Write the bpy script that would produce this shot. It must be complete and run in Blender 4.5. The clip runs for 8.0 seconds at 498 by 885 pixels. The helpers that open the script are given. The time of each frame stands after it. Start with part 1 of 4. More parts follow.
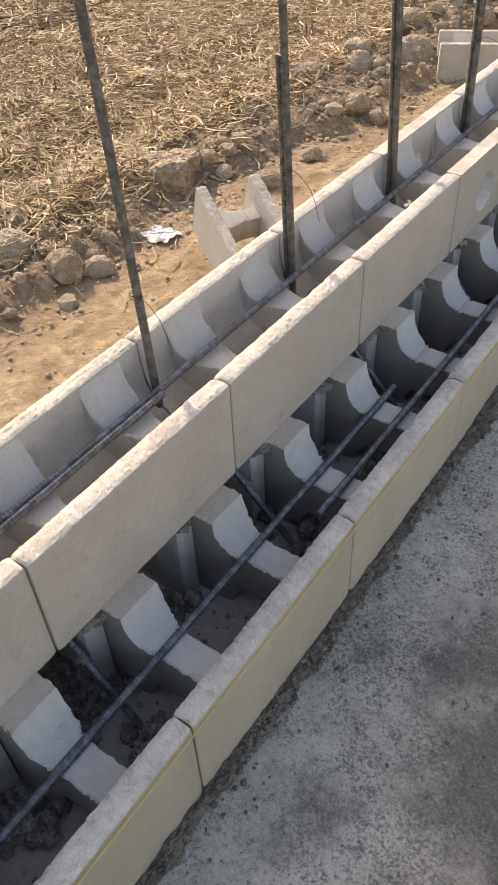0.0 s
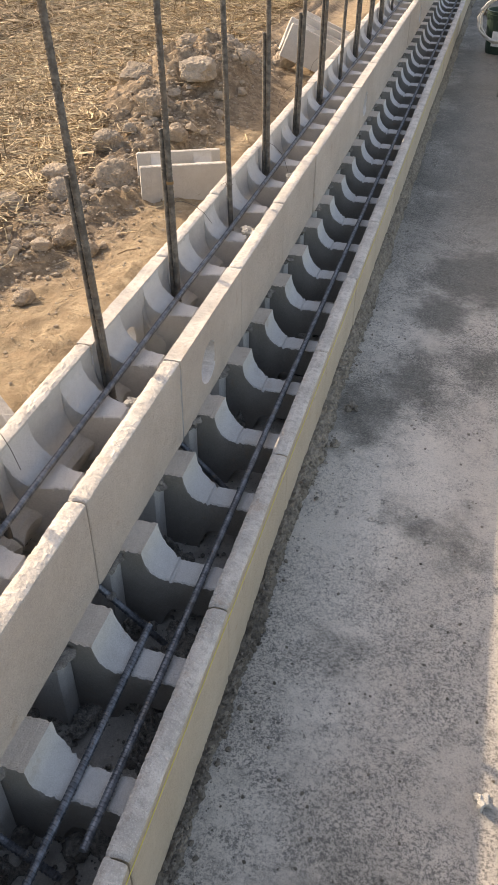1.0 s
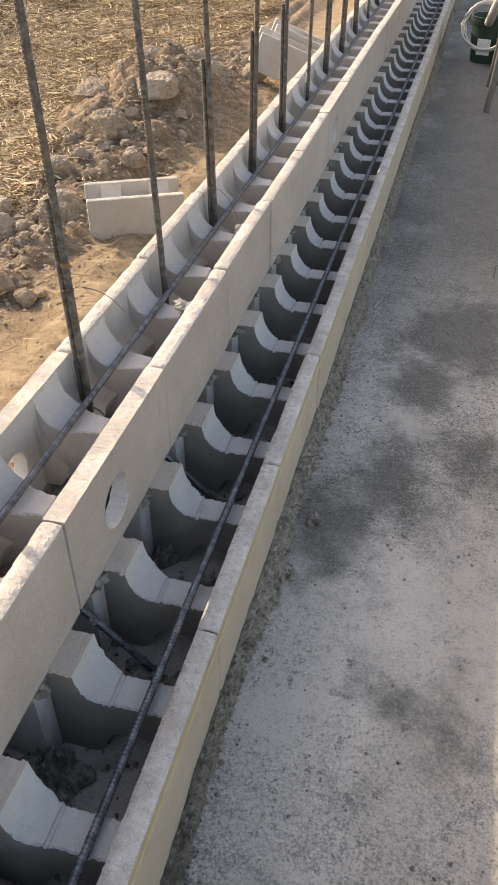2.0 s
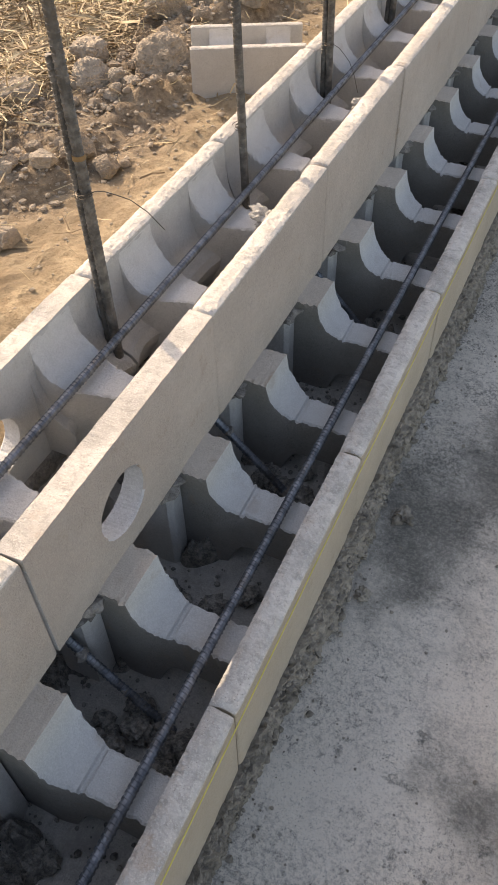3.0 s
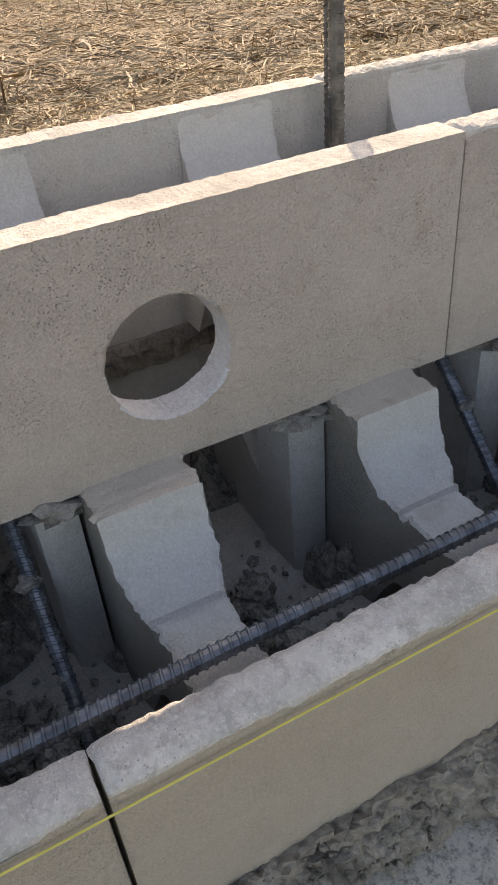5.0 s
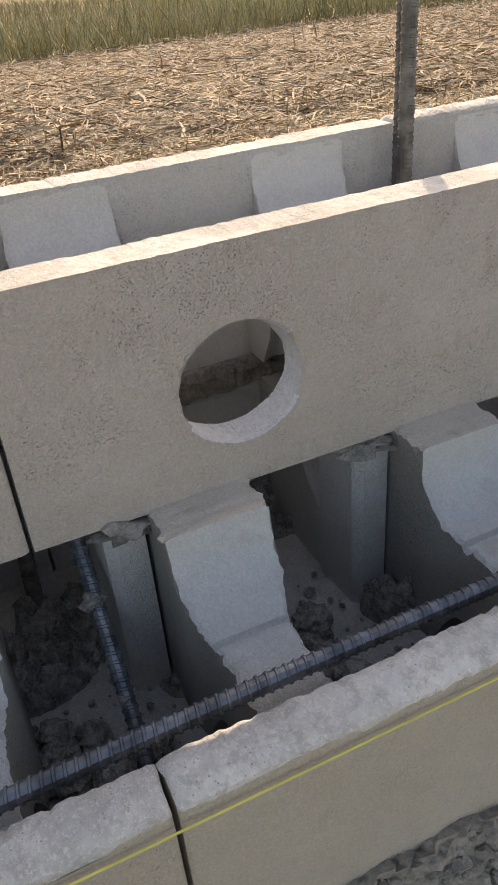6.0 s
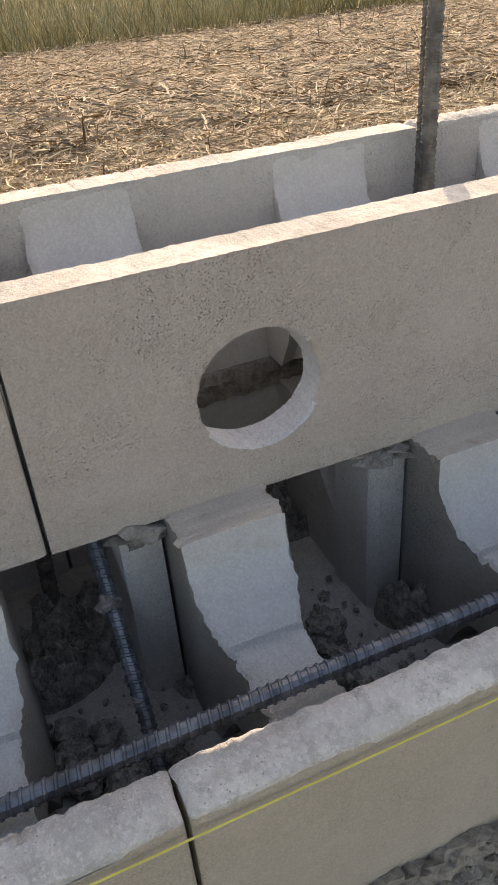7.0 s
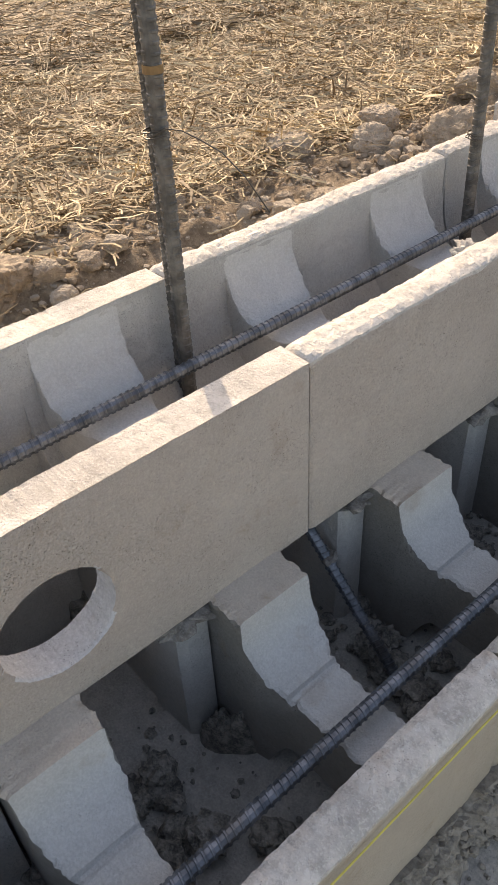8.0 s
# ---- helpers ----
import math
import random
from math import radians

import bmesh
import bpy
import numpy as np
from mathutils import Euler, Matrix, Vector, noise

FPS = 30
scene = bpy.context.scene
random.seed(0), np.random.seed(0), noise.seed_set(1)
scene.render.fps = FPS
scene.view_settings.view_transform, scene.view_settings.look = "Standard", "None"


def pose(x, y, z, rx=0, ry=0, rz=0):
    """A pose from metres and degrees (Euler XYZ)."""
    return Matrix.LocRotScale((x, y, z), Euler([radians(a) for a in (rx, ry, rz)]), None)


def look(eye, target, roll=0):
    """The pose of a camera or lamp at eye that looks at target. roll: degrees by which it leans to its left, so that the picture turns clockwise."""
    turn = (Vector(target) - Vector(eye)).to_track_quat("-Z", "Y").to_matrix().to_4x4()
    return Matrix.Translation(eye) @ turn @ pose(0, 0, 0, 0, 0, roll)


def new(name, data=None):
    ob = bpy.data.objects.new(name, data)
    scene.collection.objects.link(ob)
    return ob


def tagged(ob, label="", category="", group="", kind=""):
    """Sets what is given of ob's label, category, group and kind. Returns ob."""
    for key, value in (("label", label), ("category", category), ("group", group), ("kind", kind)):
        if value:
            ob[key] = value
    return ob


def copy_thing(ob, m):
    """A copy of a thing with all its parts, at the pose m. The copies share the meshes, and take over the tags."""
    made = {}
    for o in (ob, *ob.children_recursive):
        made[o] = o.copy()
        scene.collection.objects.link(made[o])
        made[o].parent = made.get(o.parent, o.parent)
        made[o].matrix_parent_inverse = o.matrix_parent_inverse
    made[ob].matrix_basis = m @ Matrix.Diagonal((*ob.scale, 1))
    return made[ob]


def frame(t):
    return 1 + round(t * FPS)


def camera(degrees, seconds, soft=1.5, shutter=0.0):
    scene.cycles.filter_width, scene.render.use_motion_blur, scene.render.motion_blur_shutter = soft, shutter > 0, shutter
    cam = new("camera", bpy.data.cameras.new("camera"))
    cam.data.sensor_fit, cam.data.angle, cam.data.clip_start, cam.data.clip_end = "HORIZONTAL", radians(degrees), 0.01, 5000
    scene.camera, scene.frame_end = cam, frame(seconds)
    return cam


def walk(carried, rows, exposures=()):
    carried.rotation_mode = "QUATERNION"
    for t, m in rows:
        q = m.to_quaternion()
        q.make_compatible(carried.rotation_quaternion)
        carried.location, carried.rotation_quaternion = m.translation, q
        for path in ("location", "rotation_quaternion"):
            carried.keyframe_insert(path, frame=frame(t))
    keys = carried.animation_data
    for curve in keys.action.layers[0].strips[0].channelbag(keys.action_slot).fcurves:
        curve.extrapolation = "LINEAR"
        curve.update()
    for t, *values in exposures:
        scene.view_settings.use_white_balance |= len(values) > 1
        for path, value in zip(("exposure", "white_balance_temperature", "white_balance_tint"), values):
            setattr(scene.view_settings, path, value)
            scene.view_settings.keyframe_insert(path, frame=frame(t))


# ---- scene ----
cam = camera(35.4, 8.0, 1.0)
PATH = [
    (0, (0.435, -1.889, 1.451), (-0.447, -0.736, 0.076), -3.0),
    (0.2, (0.417, -1.818, 1.444), (-0.369, -0.573, 0.095), -1.5),
    (0.5, (0.375, -1.676, 1.490), (-0.129, -0.250, 0.182), 2.2),
    (0.7, (0.334, -1.576, 1.520), (-0.087, -0.102, 0.232), 2.2),
    (1, (0.305, -1.456, 1.531), (-0.115, 0.052, 0.286), 0.7),
    (1.6, (0.309, -1.105, 1.543), (-0.098, 0.452, 0.355), -0.2),
    (1.7, (0.310, -1.046, 1.534), (-0.097, 0.505, 0.339), -0.1),
    (2.8, (0.206, -0.448, 1.354), (-0.225, 0.863, -0.093), 0.8),
    (3, (0.211, -0.370, 1.323), (-0.380, 0.833, -0.162), -1.5),
    (3.2, (0.235, -0.302, 1.263), (-0.540, 0.813, -0.209), -3.7),
    (3.5, (0.299, -0.174, 1.197), (-0.709, 0.742, -0.267), -5.1),
    (4, (0.293, -0.031, 0.957), (-0.827, 0.743, -0.508), -4.5),
    (4.2, (0.269, 0.000, 0.861), (-0.903, 0.780, -0.559), -2.6),
    (4.5, (0.244, 0.014, 0.769), (-1.014, 0.823, -0.558), 0.2),
    (5, (0.271, -0.013, 0.756), (-1.173, 0.673, -0.447), -5.0),
    (5.2, (0.283, -0.025, 0.748), (-1.206, 0.655, -0.398), -5.5),
    (6.5, (0.267, -0.047, 0.749), (-1.281, 0.572, -0.356), -4.4),
    (7, (0.268, -0.043, 0.760), (-1.281, 0.552, -0.357), -4.8),
    (7.5, (0.234, -0.035, 0.765), (-1.244, 0.640, -0.402), -3.6),
    (7.8, (0.198, 0.021, 0.848), (-1.123, 0.881, -0.383), -3.5),
    (8, (0.167, 0.040, 0.962), (-1.019, 1.020, -0.316), -3.2),
]
SKY_STRENGTH = 0.15
SUN_STRENGTH = 2.4
EXPOSURES = [(0.0, 1.27, 8800, 18), (8.0, 1.30, 8800, 18)]
walk(cam, [(t, look(e, g, r)) for t, e, g, r in PATH], EXPOSURES)

# ---------------------------------------------------------------- light
SUN_EL, SUN_AZ = radians(28.9), math.atan2(-0.89, 0.456)   # sun stands over the field, ahead and to the left
sun_dir = Vector((-0.89, 0.456, 0)).normalized() * math.cos(SUN_EL) + Vector((0, 0, math.sin(SUN_EL)))
world = bpy.data.worlds.new("sky")
scene.world = world
world.use_nodes = True
wn = world.node_tree
sky = wn.nodes.new("ShaderNodeTexSky")
sky.sky_type = "NISHITA"
sky.sun_disc = False
sky.sun_elevation = SUN_EL
sky.sun_rotation = SUN_AZ
sky.air_density, sky.dust_density, sky.ozone_density = 1.0, 2.0, 1.0
wn.links.new(sky.outputs[0], wn.nodes["Background"].inputs[0])
wn.nodes["Background"].inputs[1].default_value = SKY_STRENGTH
sun = new("sun", bpy.data.lights.new("sun", "SUN"))
sun.data.energy, sun.data.angle, sun.data.color = SUN_STRENGTH, radians(0.6), (1.0, 0.93, 0.82)
sun.matrix_world = look(sun_dir * 20, (0, 0, 0))


# ---------------------------------------------------------------- materials
class Mat:
    """A small builder for node materials in world-space metres."""

    def __init__(self, name, rough=0.9, metal=0.0):
        self.m = bpy.data.materials.new(name)
        self.m.use_nodes = True
        self.t = self.m.node_tree
        self.b = self.t.nodes["Principled BSDF"]
        self.b.inputs["Roughness"].default_value = rough
        self.b.inputs["Metallic"].default_value = metal
        self.pos = self.node("ShaderNodeNewGeometry").outputs["Position"]
        self.heights = []

    def node(self, kind, **props):
        n = self.t.nodes.new(kind)
        for k, v in props.items():
            setattr(n, k, v)
        return n

    def put(self, socket, v):
        if isinstance(v, (int, float)):
            socket.default_value = v
        elif isinstance(v, tuple):
            socket.default_value = v if len(v) == len(socket.default_value) else (*v, 1.0)
        else:
            self.t.links.new(v, socket)

    def noise(self, scale, detail=3.0, rough=0.6, stretch=None):
        n = self.node("ShaderNodeTexNoise")
        n.inputs["Scale"].default_value, n.inputs["Detail"].default_value = scale, detail
        n.inputs["Roughness"].default_value = rough
        v = self.pos
        if stretch:
            mp = self.node("ShaderNodeMapping")
            mp.inputs["Scale"].default_value = stretch
            self.put(mp.inputs["Vector"], v)
            v = mp.outputs[0]
        self.put(n.inputs["Vector"], v)
        return n.outputs["Fac"]

    def cells(self, scale, feature="F1", out="Distance"):
        n = self.node("ShaderNodeTexVoronoi", feature=feature)
        n.inputs["Scale"].default_value = scale
        self.put(n.inputs["Vector"], self.pos)
        return n.outputs[out]

    def ramp(self, fac, lo, hi):
        n = self.node("ShaderNodeMapRange", interpolation_type="SMOOTHSTEP")
        self.put(n.inputs["Value"], fac)
        n.inputs["From Min"].default_value, n.inputs["From Max"].default_value = lo, hi
        return n.outputs["Result"]

    def math(self, op, a, b=0.0):
        n = self.node("ShaderNodeMath", operation=op)
        self.put(n.inputs[0], a)
        self.put(n.inputs[1], b)
        return n.outputs[0]

    def mix(self, fac, a, b, blend="MIX"):
        n = self.node("ShaderNodeMix", data_type="RGBA", blend_type=blend)
        self.put(n.inputs[0], fac)
        self.put(n.inputs[6], a)
        self.put(n.inputs[7], b)
        return n.outputs[2]

    def axis(self, i):
        n = self.node("ShaderNodeSeparateXYZ")
        self.put(n.inputs[0], self.pos)
        return n.outputs[i]

    def random(self):
        return self.node("ShaderNodeObjectInfo").outputs["Random"]

    def island(self):
        return self.node("ShaderNodeNewGeometry").outputs["Random Per Island"]

    def spot(self, x, y, r, soft, wobble):
        """A stain with an uneven edge round (x, y)."""
        dx = self.math("SUBTRACT", self.axis(0), x)
        dy = self.math("MULTIPLY", self.math("SUBTRACT", self.axis(1), y), 0.7)
        d = self.math("SQRT", self.math("ADD", self.math("MULTIPLY", dx, dx), self.math("MULTIPLY", dy, dy)))
        d = self.math("ADD", d, self.math("MULTIPLY", self.math("SUBTRACT", wobble, 0.5), 0.5))
        return self.ramp(d, r + soft, r - soft)

    def bump(self, fac, depth, strength=1.0):
        n = self.node("ShaderNodeBump")
        n.inputs["Strength"].default_value, n.inputs["Distance"].default_value = strength, depth
        self.put(n.inputs["Height"], fac)
        if self.heights:
            self.t.links.new(self.heights[-1], n.inputs["Normal"])
        self.heights.append(n.outputs[0])
        self.put(self.b.inputs["Normal"], n.outputs[0])

    def done(self, colour, rough=None):
        self.put(self.b.inputs["Base Color"], colour)
        if rough is not None:
            self.put(self.b.inputs["Roughness"], rough)
        return self.m


def block_material(name, warm, pale, porous=0.5, stain=0.35):
    k = Mat(name, 0.93)
    big, mid, fine = k.noise(5, 4), k.noise(38, 6, 0.72), k.noise(380, 3, 0.7)
    pores = k.math("MULTIPLY", k.ramp(k.cells(430), 0.32, 0.12), k.ramp(k.noise(90, 3, 0.7), 0.42, 0.58))
    sparse = k.math("MULTIPLY", pores, k.ramp(k.noise(9, 5, 0.75), 0.42, 0.64))
    c = k.mix(k.ramp(big, 0.3, 0.7), warm, pale)
    c = k.mix(k.math("MULTIPLY", k.ramp(mid, 0.35, 0.75), 0.35), c, tuple(v * 0.8 for v in warm))
    c = k.mix(k.math("MULTIPLY", k.ramp(fine, 0.42, 0.62), 0.30), c, tuple(min(1, v * 1.25) for v in pale))
    c = k.mix(k.math("MULTIPLY", sparse, min(1.0, porous * 1.3)), c, tuple(v * 0.34 for v in warm))
    rust = k.math("MULTIPLY", k.ramp(k.noise(17, 5), 0.60, 0.74), stain)
    c = k.mix(rust, c, (0.36, 0.24, 0.15))
    tone = k.math("ADD", k.math("MULTIPLY", k.random(), 0.10), 0.93)
    c = k.mix(1.0, c, tone, "MULTIPLY")
    grit = k.noise(165, 5, 0.8)
    c = k.mix(k.math("MULTIPLY", k.ramp(grit, 0.53, 0.66), porous * 0.50), c, tuple(v * 0.66 for v in warm))
    c = k.mix(k.math("MULTIPLY", k.ramp(grit, 0.46, 0.34), porous * 0.55), c, tuple(min(1, v * 1.22) for v in pale))
    k.bump(fine, 0.0026, 1.0)
    k.bump(grit, -0.003, 0.7)
    k.bump(mid, 0.006, 0.8)
    k.bump(sparse, -0.004, min(1.0, porous * 2.0))
    return k.done(c)


M_BLOCK = block_material("block_concrete", (0.485, 0.425, 0.372), (0.57, 0.507, 0.45), 0.62)
# Lower faces yellower: warm light bounced off the slab, put into the colour.
M_FRONT = block_material("bounce_lit_block_concrete", (0.465, 0.402, 0.315), (0.53, 0.466, 0.378), 0.35)
# Shade between the webs is painted in: web sides far darker than the blocks.
M_WEB = block_material("shaded_web_concrete", (0.235, 0.221, 0.202), (0.295, 0.279, 0.257))
M_GREY = block_material("grey_block_concrete", (0.455, 0.445, 0.425), (0.54, 0.53, 0.51), 0.55, 0.12)
# Drilled hole wall, made paler and bluer: skylight is put into its colour.
M_RIM = block_material("skylit_drilled_concrete", (0.60, 0.605, 0.615), (0.74, 0.745, 0.755), 0.7, 0.0)
# Broken web tops, paler than their sides: skylight put into the colour.
M_SKYLIT_CUT = block_material("skylit_broken_concrete", (0.535, 0.527, 0.51), (0.64, 0.63, 0.612), 0.14, 0.26)


def top_material():
    """Rough, dusty broken tops with grey and rusty patches."""
    k = Mat("dusty_broken_concrete", 0.95)
    big, mid, fine = k.noise(9, 6, 0.72), k.noise(60, 6, 0.75), k.noise(330, 3, 0.7)
    c = k.mix(k.ramp(big, 0.36, 0.62), (0.41, 0.39, 0.36), (0.60, 0.57, 0.525))
    c = k.mix(k.math("MULTIPLY", k.ramp(mid, 0.48, 0.62), 0.50), c, (0.30, 0.28, 0.25))
    c = k.mix(k.math("MULTIPLY", k.ramp(fine, 0.52, 0.64), 0.38), c, (0.74, 0.71, 0.67))
    c = k.mix(k.math("MULTIPLY", k.ramp(k.noise(13, 5, 0.7), 0.58, 0.70), 0.40), c, (0.37, 0.26, 0.18))
    c = k.mix(k.math("MULTIPLY", k.ramp(k.cells(240), 0.22, 0.10), k.math("MULTIPLY", k.ramp(k.noise(18, 4), 0.5, 0.62), 0.7)), c, (0.17, 0.155, 0.14))
    k.bump(fine, 0.0024, 0.9)
    k.bump(mid, 0.004, 0.75)
    return k.done(c)


M_TOP = top_material()
M_FLAT = block_material("dusty_flat_concrete", (0.54, 0.462, 0.395), (0.63, 0.555, 0.485), 0.3, 0.45)


def mortar_material(name, dark, light, dry=None):
    k = Mat(name, 0.95)
    lumps, grit = k.noise(60, 5, 0.7), k.noise(350, 3)
    c = k.mix(k.ramp(lumps, 0.35, 0.7), dark, light)
    if dry:
        # laid later and damp at one end, dried pale farther on
        along = k.math("ADD", k.axis(1), k.math("MULTIPLY", k.noise(4, 4), 0.5))
        c = k.mix(k.math("MULTIPLY", k.ramp(along, -0.05, 0.55), 0.55), c, k.mix(k.ramp(lumps, 0.35, 0.65), tuple(v * 0.55 for v in dry), dry))
    c = k.mix(k.math("MULTIPLY", k.ramp(grit, 0.4, 0.7), 0.4), c, tuple(v * 1.35 for v in light))
    c = k.mix(k.ramp(k.noise(9, 4), 0.55, 0.75), c, tuple(v * 0.8 for v in dark))
    k.bump(grit, 0.0025)
    k.bump(lumps, 0.004, 0.7)
    return k.done(c)


M_MORTAR = mortar_material("grey_mortar", (0.13, 0.118, 0.105), (0.27, 0.25, 0.225))
M_BEDDING = mortar_material("sandy_bedding_mortar", (0.075, 0.066, 0.056), (0.21, 0.188, 0.16), (0.44, 0.392, 0.33))
M_BEDFLOOR = mortar_material("trowelled_mortar", (0.34, 0.328, 0.303), (0.45, 0.434, 0.405))
M_CLUMP = mortar_material("damp_mortar", (0.085, 0.081, 0.073), (0.33, 0.315, 0.285))
M_LUMP = mortar_material("pale_mortar", (0.30, 0.29, 0.27), (0.50, 0.49, 0.46))


def slab_material():
    k = Mat("cast_slab_concrete", 0.9)
    big, mid, grain = k.noise(2.6, 6, 0.7), k.noise(20, 8, 0.78), k.noise(170, 5, 0.8)
    c = k.mix(k.ramp(big, 0.35, 0.65), (0.60, 0.552, 0.49), (0.74, 0.685, 0.615))
    # Paler spot beside the wall, centred near y = 0.2.
    pale_spot = k.spot(0.20, 0.22, 0.36, 0.14, k.noise(5, 5, 0.7))
    c = k.mix(k.math("MULTIPLY", pale_spot, 0.85), c, (0.80, 0.73, 0.645))
    # Darker towards larger x, fading in past y = -0.95.
    worn = k.math("MULTIPLY", k.ramp(k.math("ADD", k.axis(0), k.math("MULTIPLY", k.noise(4, 6, 0.7), 0.5)), 0.50, 0.72), k.math("MULTIPLY", k.ramp(k.axis(1), -0.95, -0.6), 0.30))
    c = k.mix(worn, c, (0.30, 0.285, 0.255))
    bare = k.math("SUBTRACT", 1.0, k.math("MULTIPLY", pale_spot, 0.65))
    c = k.mix(k.math("MULTIPLY", k.ramp(mid, 0.50, 0.62), k.math("MULTIPLY", bare, 0.40)), c, (0.31, 0.292, 0.268))
    c = k.mix(k.math("MULTIPLY", k.ramp(grain, 0.48, 0.57), k.math("MULTIPLY", k.math("ADD", 0.10, k.math("MULTIPLY", k.ramp(k.noise(3.5, 6, 0.75), 0.44, 0.56), 0.80)), bare)), c, (0.165, 0.16, 0.152))
    c = k.mix(k.math("MULTIPLY", k.ramp(k.noise(300, 4, 0.75), 0.54, 0.64), 0.45), c, (0.78, 0.75, 0.71))
    c = k.mix(k.math("MULTIPLY", k.ramp(k.noise(260, 4, 0.75), 0.55, 0.64), 0.50), c, (0.20, 0.19, 0.175))
    pits = k.math("MULTIPLY", k.ramp(k.noise(34, 5, 0.8), 0.60, 0.66), k.ramp(k.noise(5, 4), 0.42, 0.56))
    small = k.math("MULTIPLY", k.ramp(k.noise(95, 4, 0.7), 0.57, 0.63), k.ramp(k.noise(7, 5, 0.75), 0.46, 0.56))
    c = k.mix(k.math("MULTIPLY", k.math("MAXIMUM", pits, k.math("MULTIPLY", small, bare)), 0.58), c, (0.125, 0.12, 0.115))
    c = k.mix(k.math("MULTIPLY", k.ramp(k.noise(78, 6, 0.88), 0.535, 0.60), k.math("ADD", k.math("MULTIPLY", k.ramp(k.noise(5, 5, 0.75), 0.40, 0.58), 0.55), k.math("MULTIPLY", bare, 0.20))), c, (0.135, 0.129, 0.12))
    # damp and gritty patches, and the long damp stretch farther along
    wobble = k.noise(6, 6, 0.7)
    damp = 0.0
    for x, y, r in ((0.31, -0.97, 0.11), (0.43, -1.10, 0.15), (0.55, -1.28, 0.14), (0.14, 0.60, 0.12), (0.26, 0.80, 0.11), (0.47, 0.98, 0.09), (0.33, 0.12, 0.015),
                    (0.47, 0.06, 0.03), (0.24, -0.10, 0.02), (0.20, -0.38, 0.02), (0.40, 1.70, 0.20), (0.30, 1.35, 0.10), (0.58, -1.6, 0.2), (0.10, -1.10, 0.0), (0.17, -1.42, 0.02)):
        damp = k.math("MAXIMUM", damp, k.spot(x, y, r, 0.10, wobble))
    patchy = k.ramp(k.math("ADD", k.noise(1.7, 6, 0.7), k.math("MULTIPLY", k.ramp(k.axis(0), 0.02, 0.30), 0.18)), 0.42, 0.62)
    beyond = k.math("MULTIPLY", k.ramp(k.axis(1), 1.1, 2.7), k.math("ADD", k.math("MULTIPLY", patchy, 0.45), 0.50))
    damp = k.math("MAXIMUM", damp, beyond)
    specks = k.math("MULTIPLY", damp, k.ramp(grain, 0.36, 0.56))
    c = k.mix(k.math("MULTIPLY", damp, 0.72), c, (0.15, 0.149, 0.131))
    c = k.mix(k.math("MULTIPLY", specks, 0.55), c, (0.065, 0.067, 0.061))
    k.bump(grain, 0.006, 1.0)
    k.bump(mid, 0.010, 0.7)
    k.bump(pits, -0.005, 0.9)
    return k.done(c)


M_SLAB = slab_material()


def ground_material():
    k = Mat("earth_and_sand", 0.97)
    x = k.math("ADD", k.axis(0), k.math("MULTIPLY", k.math("SUBTRACT", k.noise(2.6, 5, 0.65), 0.5), 0.55))
    mid, fine = k.noise(18, 6, 0.7), k.noise(160, 4, 0.7)
    sand = k.mix(k.ramp(mid, 0.35, 0.68), (0.29, 0.215, 0.133), (0.50, 0.395, 0.262))
    sand = k.mix(k.math("MULTIPLY", k.ramp(k.noise(4.5, 6, 0.75), 0.48, 0.62), 0.55), sand, (0.25, 0.175, 0.105))
    soil = k.mix(k.ramp(mid, 0.35, 0.68), (0.205, 0.152, 0.102), (0.41, 0.32, 0.222))
    litter = k.mix(k.ramp(k.noise(45, 6, 0.8), 0.40, 0.62), (0.10, 0.068, 0.038), (0.40, 0.295, 0.165))
    edge = k.math("ADD", x, k.math("MULTIPLY", k.ramp(k.axis(1), 0.7, 2.3), -0.34))
    c = k.mix(k.ramp(edge, -1.90, -1.66), soil, sand)
    c = k.mix(k.ramp(x, -2.08, -2.36), c, litter)
    heap = k.spot(-1.9, 4.8, 0.85, 0.2, k.noise(5, 3))
    c = k.mix(heap, c, soil)
    c = k.mix(k.math("MULTIPLY", k.ramp(fine, 0.5, 0.75), 0.5), c, tuple(v for v in (0.20, 0.145, 0.095)))
    k.bump(fine, 0.009, 0.9)
    k.bump(mid, 0.04, 0.8)
    return k.done(c)


M_GROUND = ground_material()


def rock_material():
    k = Mat("earth_clod", 0.95)
    mid, fine = k.noise(30, 5, 0.7), k.noise(240, 3)
    c = k.mix(k.ramp(mid, 0.3, 0.7), (0.215, 0.165, 0.115), (0.42, 0.335, 0.245))
    c = k.mix(k.math("MULTIPLY", k.random(), 0.6), c, (0.50, 0.44, 0.36))
    k.bump(fine, 0.003)
    k.bump(mid, 0.012, 0.8)
    return k.done(c)


M_ROCK = rock_material()


def straw_material(name, dark, light):
    k = Mat(name, 0.75)
    c = k.mix(k.ramp(k.island(), 0.0, 1.0), dark, light)
    c = k.mix(k.math("MULTIPLY", k.ramp(k.noise(1.6, 5, 0.7), 0.45, 0.62), 0.42), c, tuple(v * 0.9 for v in dark))
    return k.done(c)


M_STRAW = straw_material("dry_straw", (0.17, 0.112, 0.06), (0.62, 0.495, 0.30))
M_STUBBLE = straw_material("weathered_straw", (0.09, 0.06, 0.032), (0.45, 0.335, 0.20))
M_GRASS = straw_material("green_grass", (0.14, 0.13, 0.055), (0.44, 0.39, 0.20))


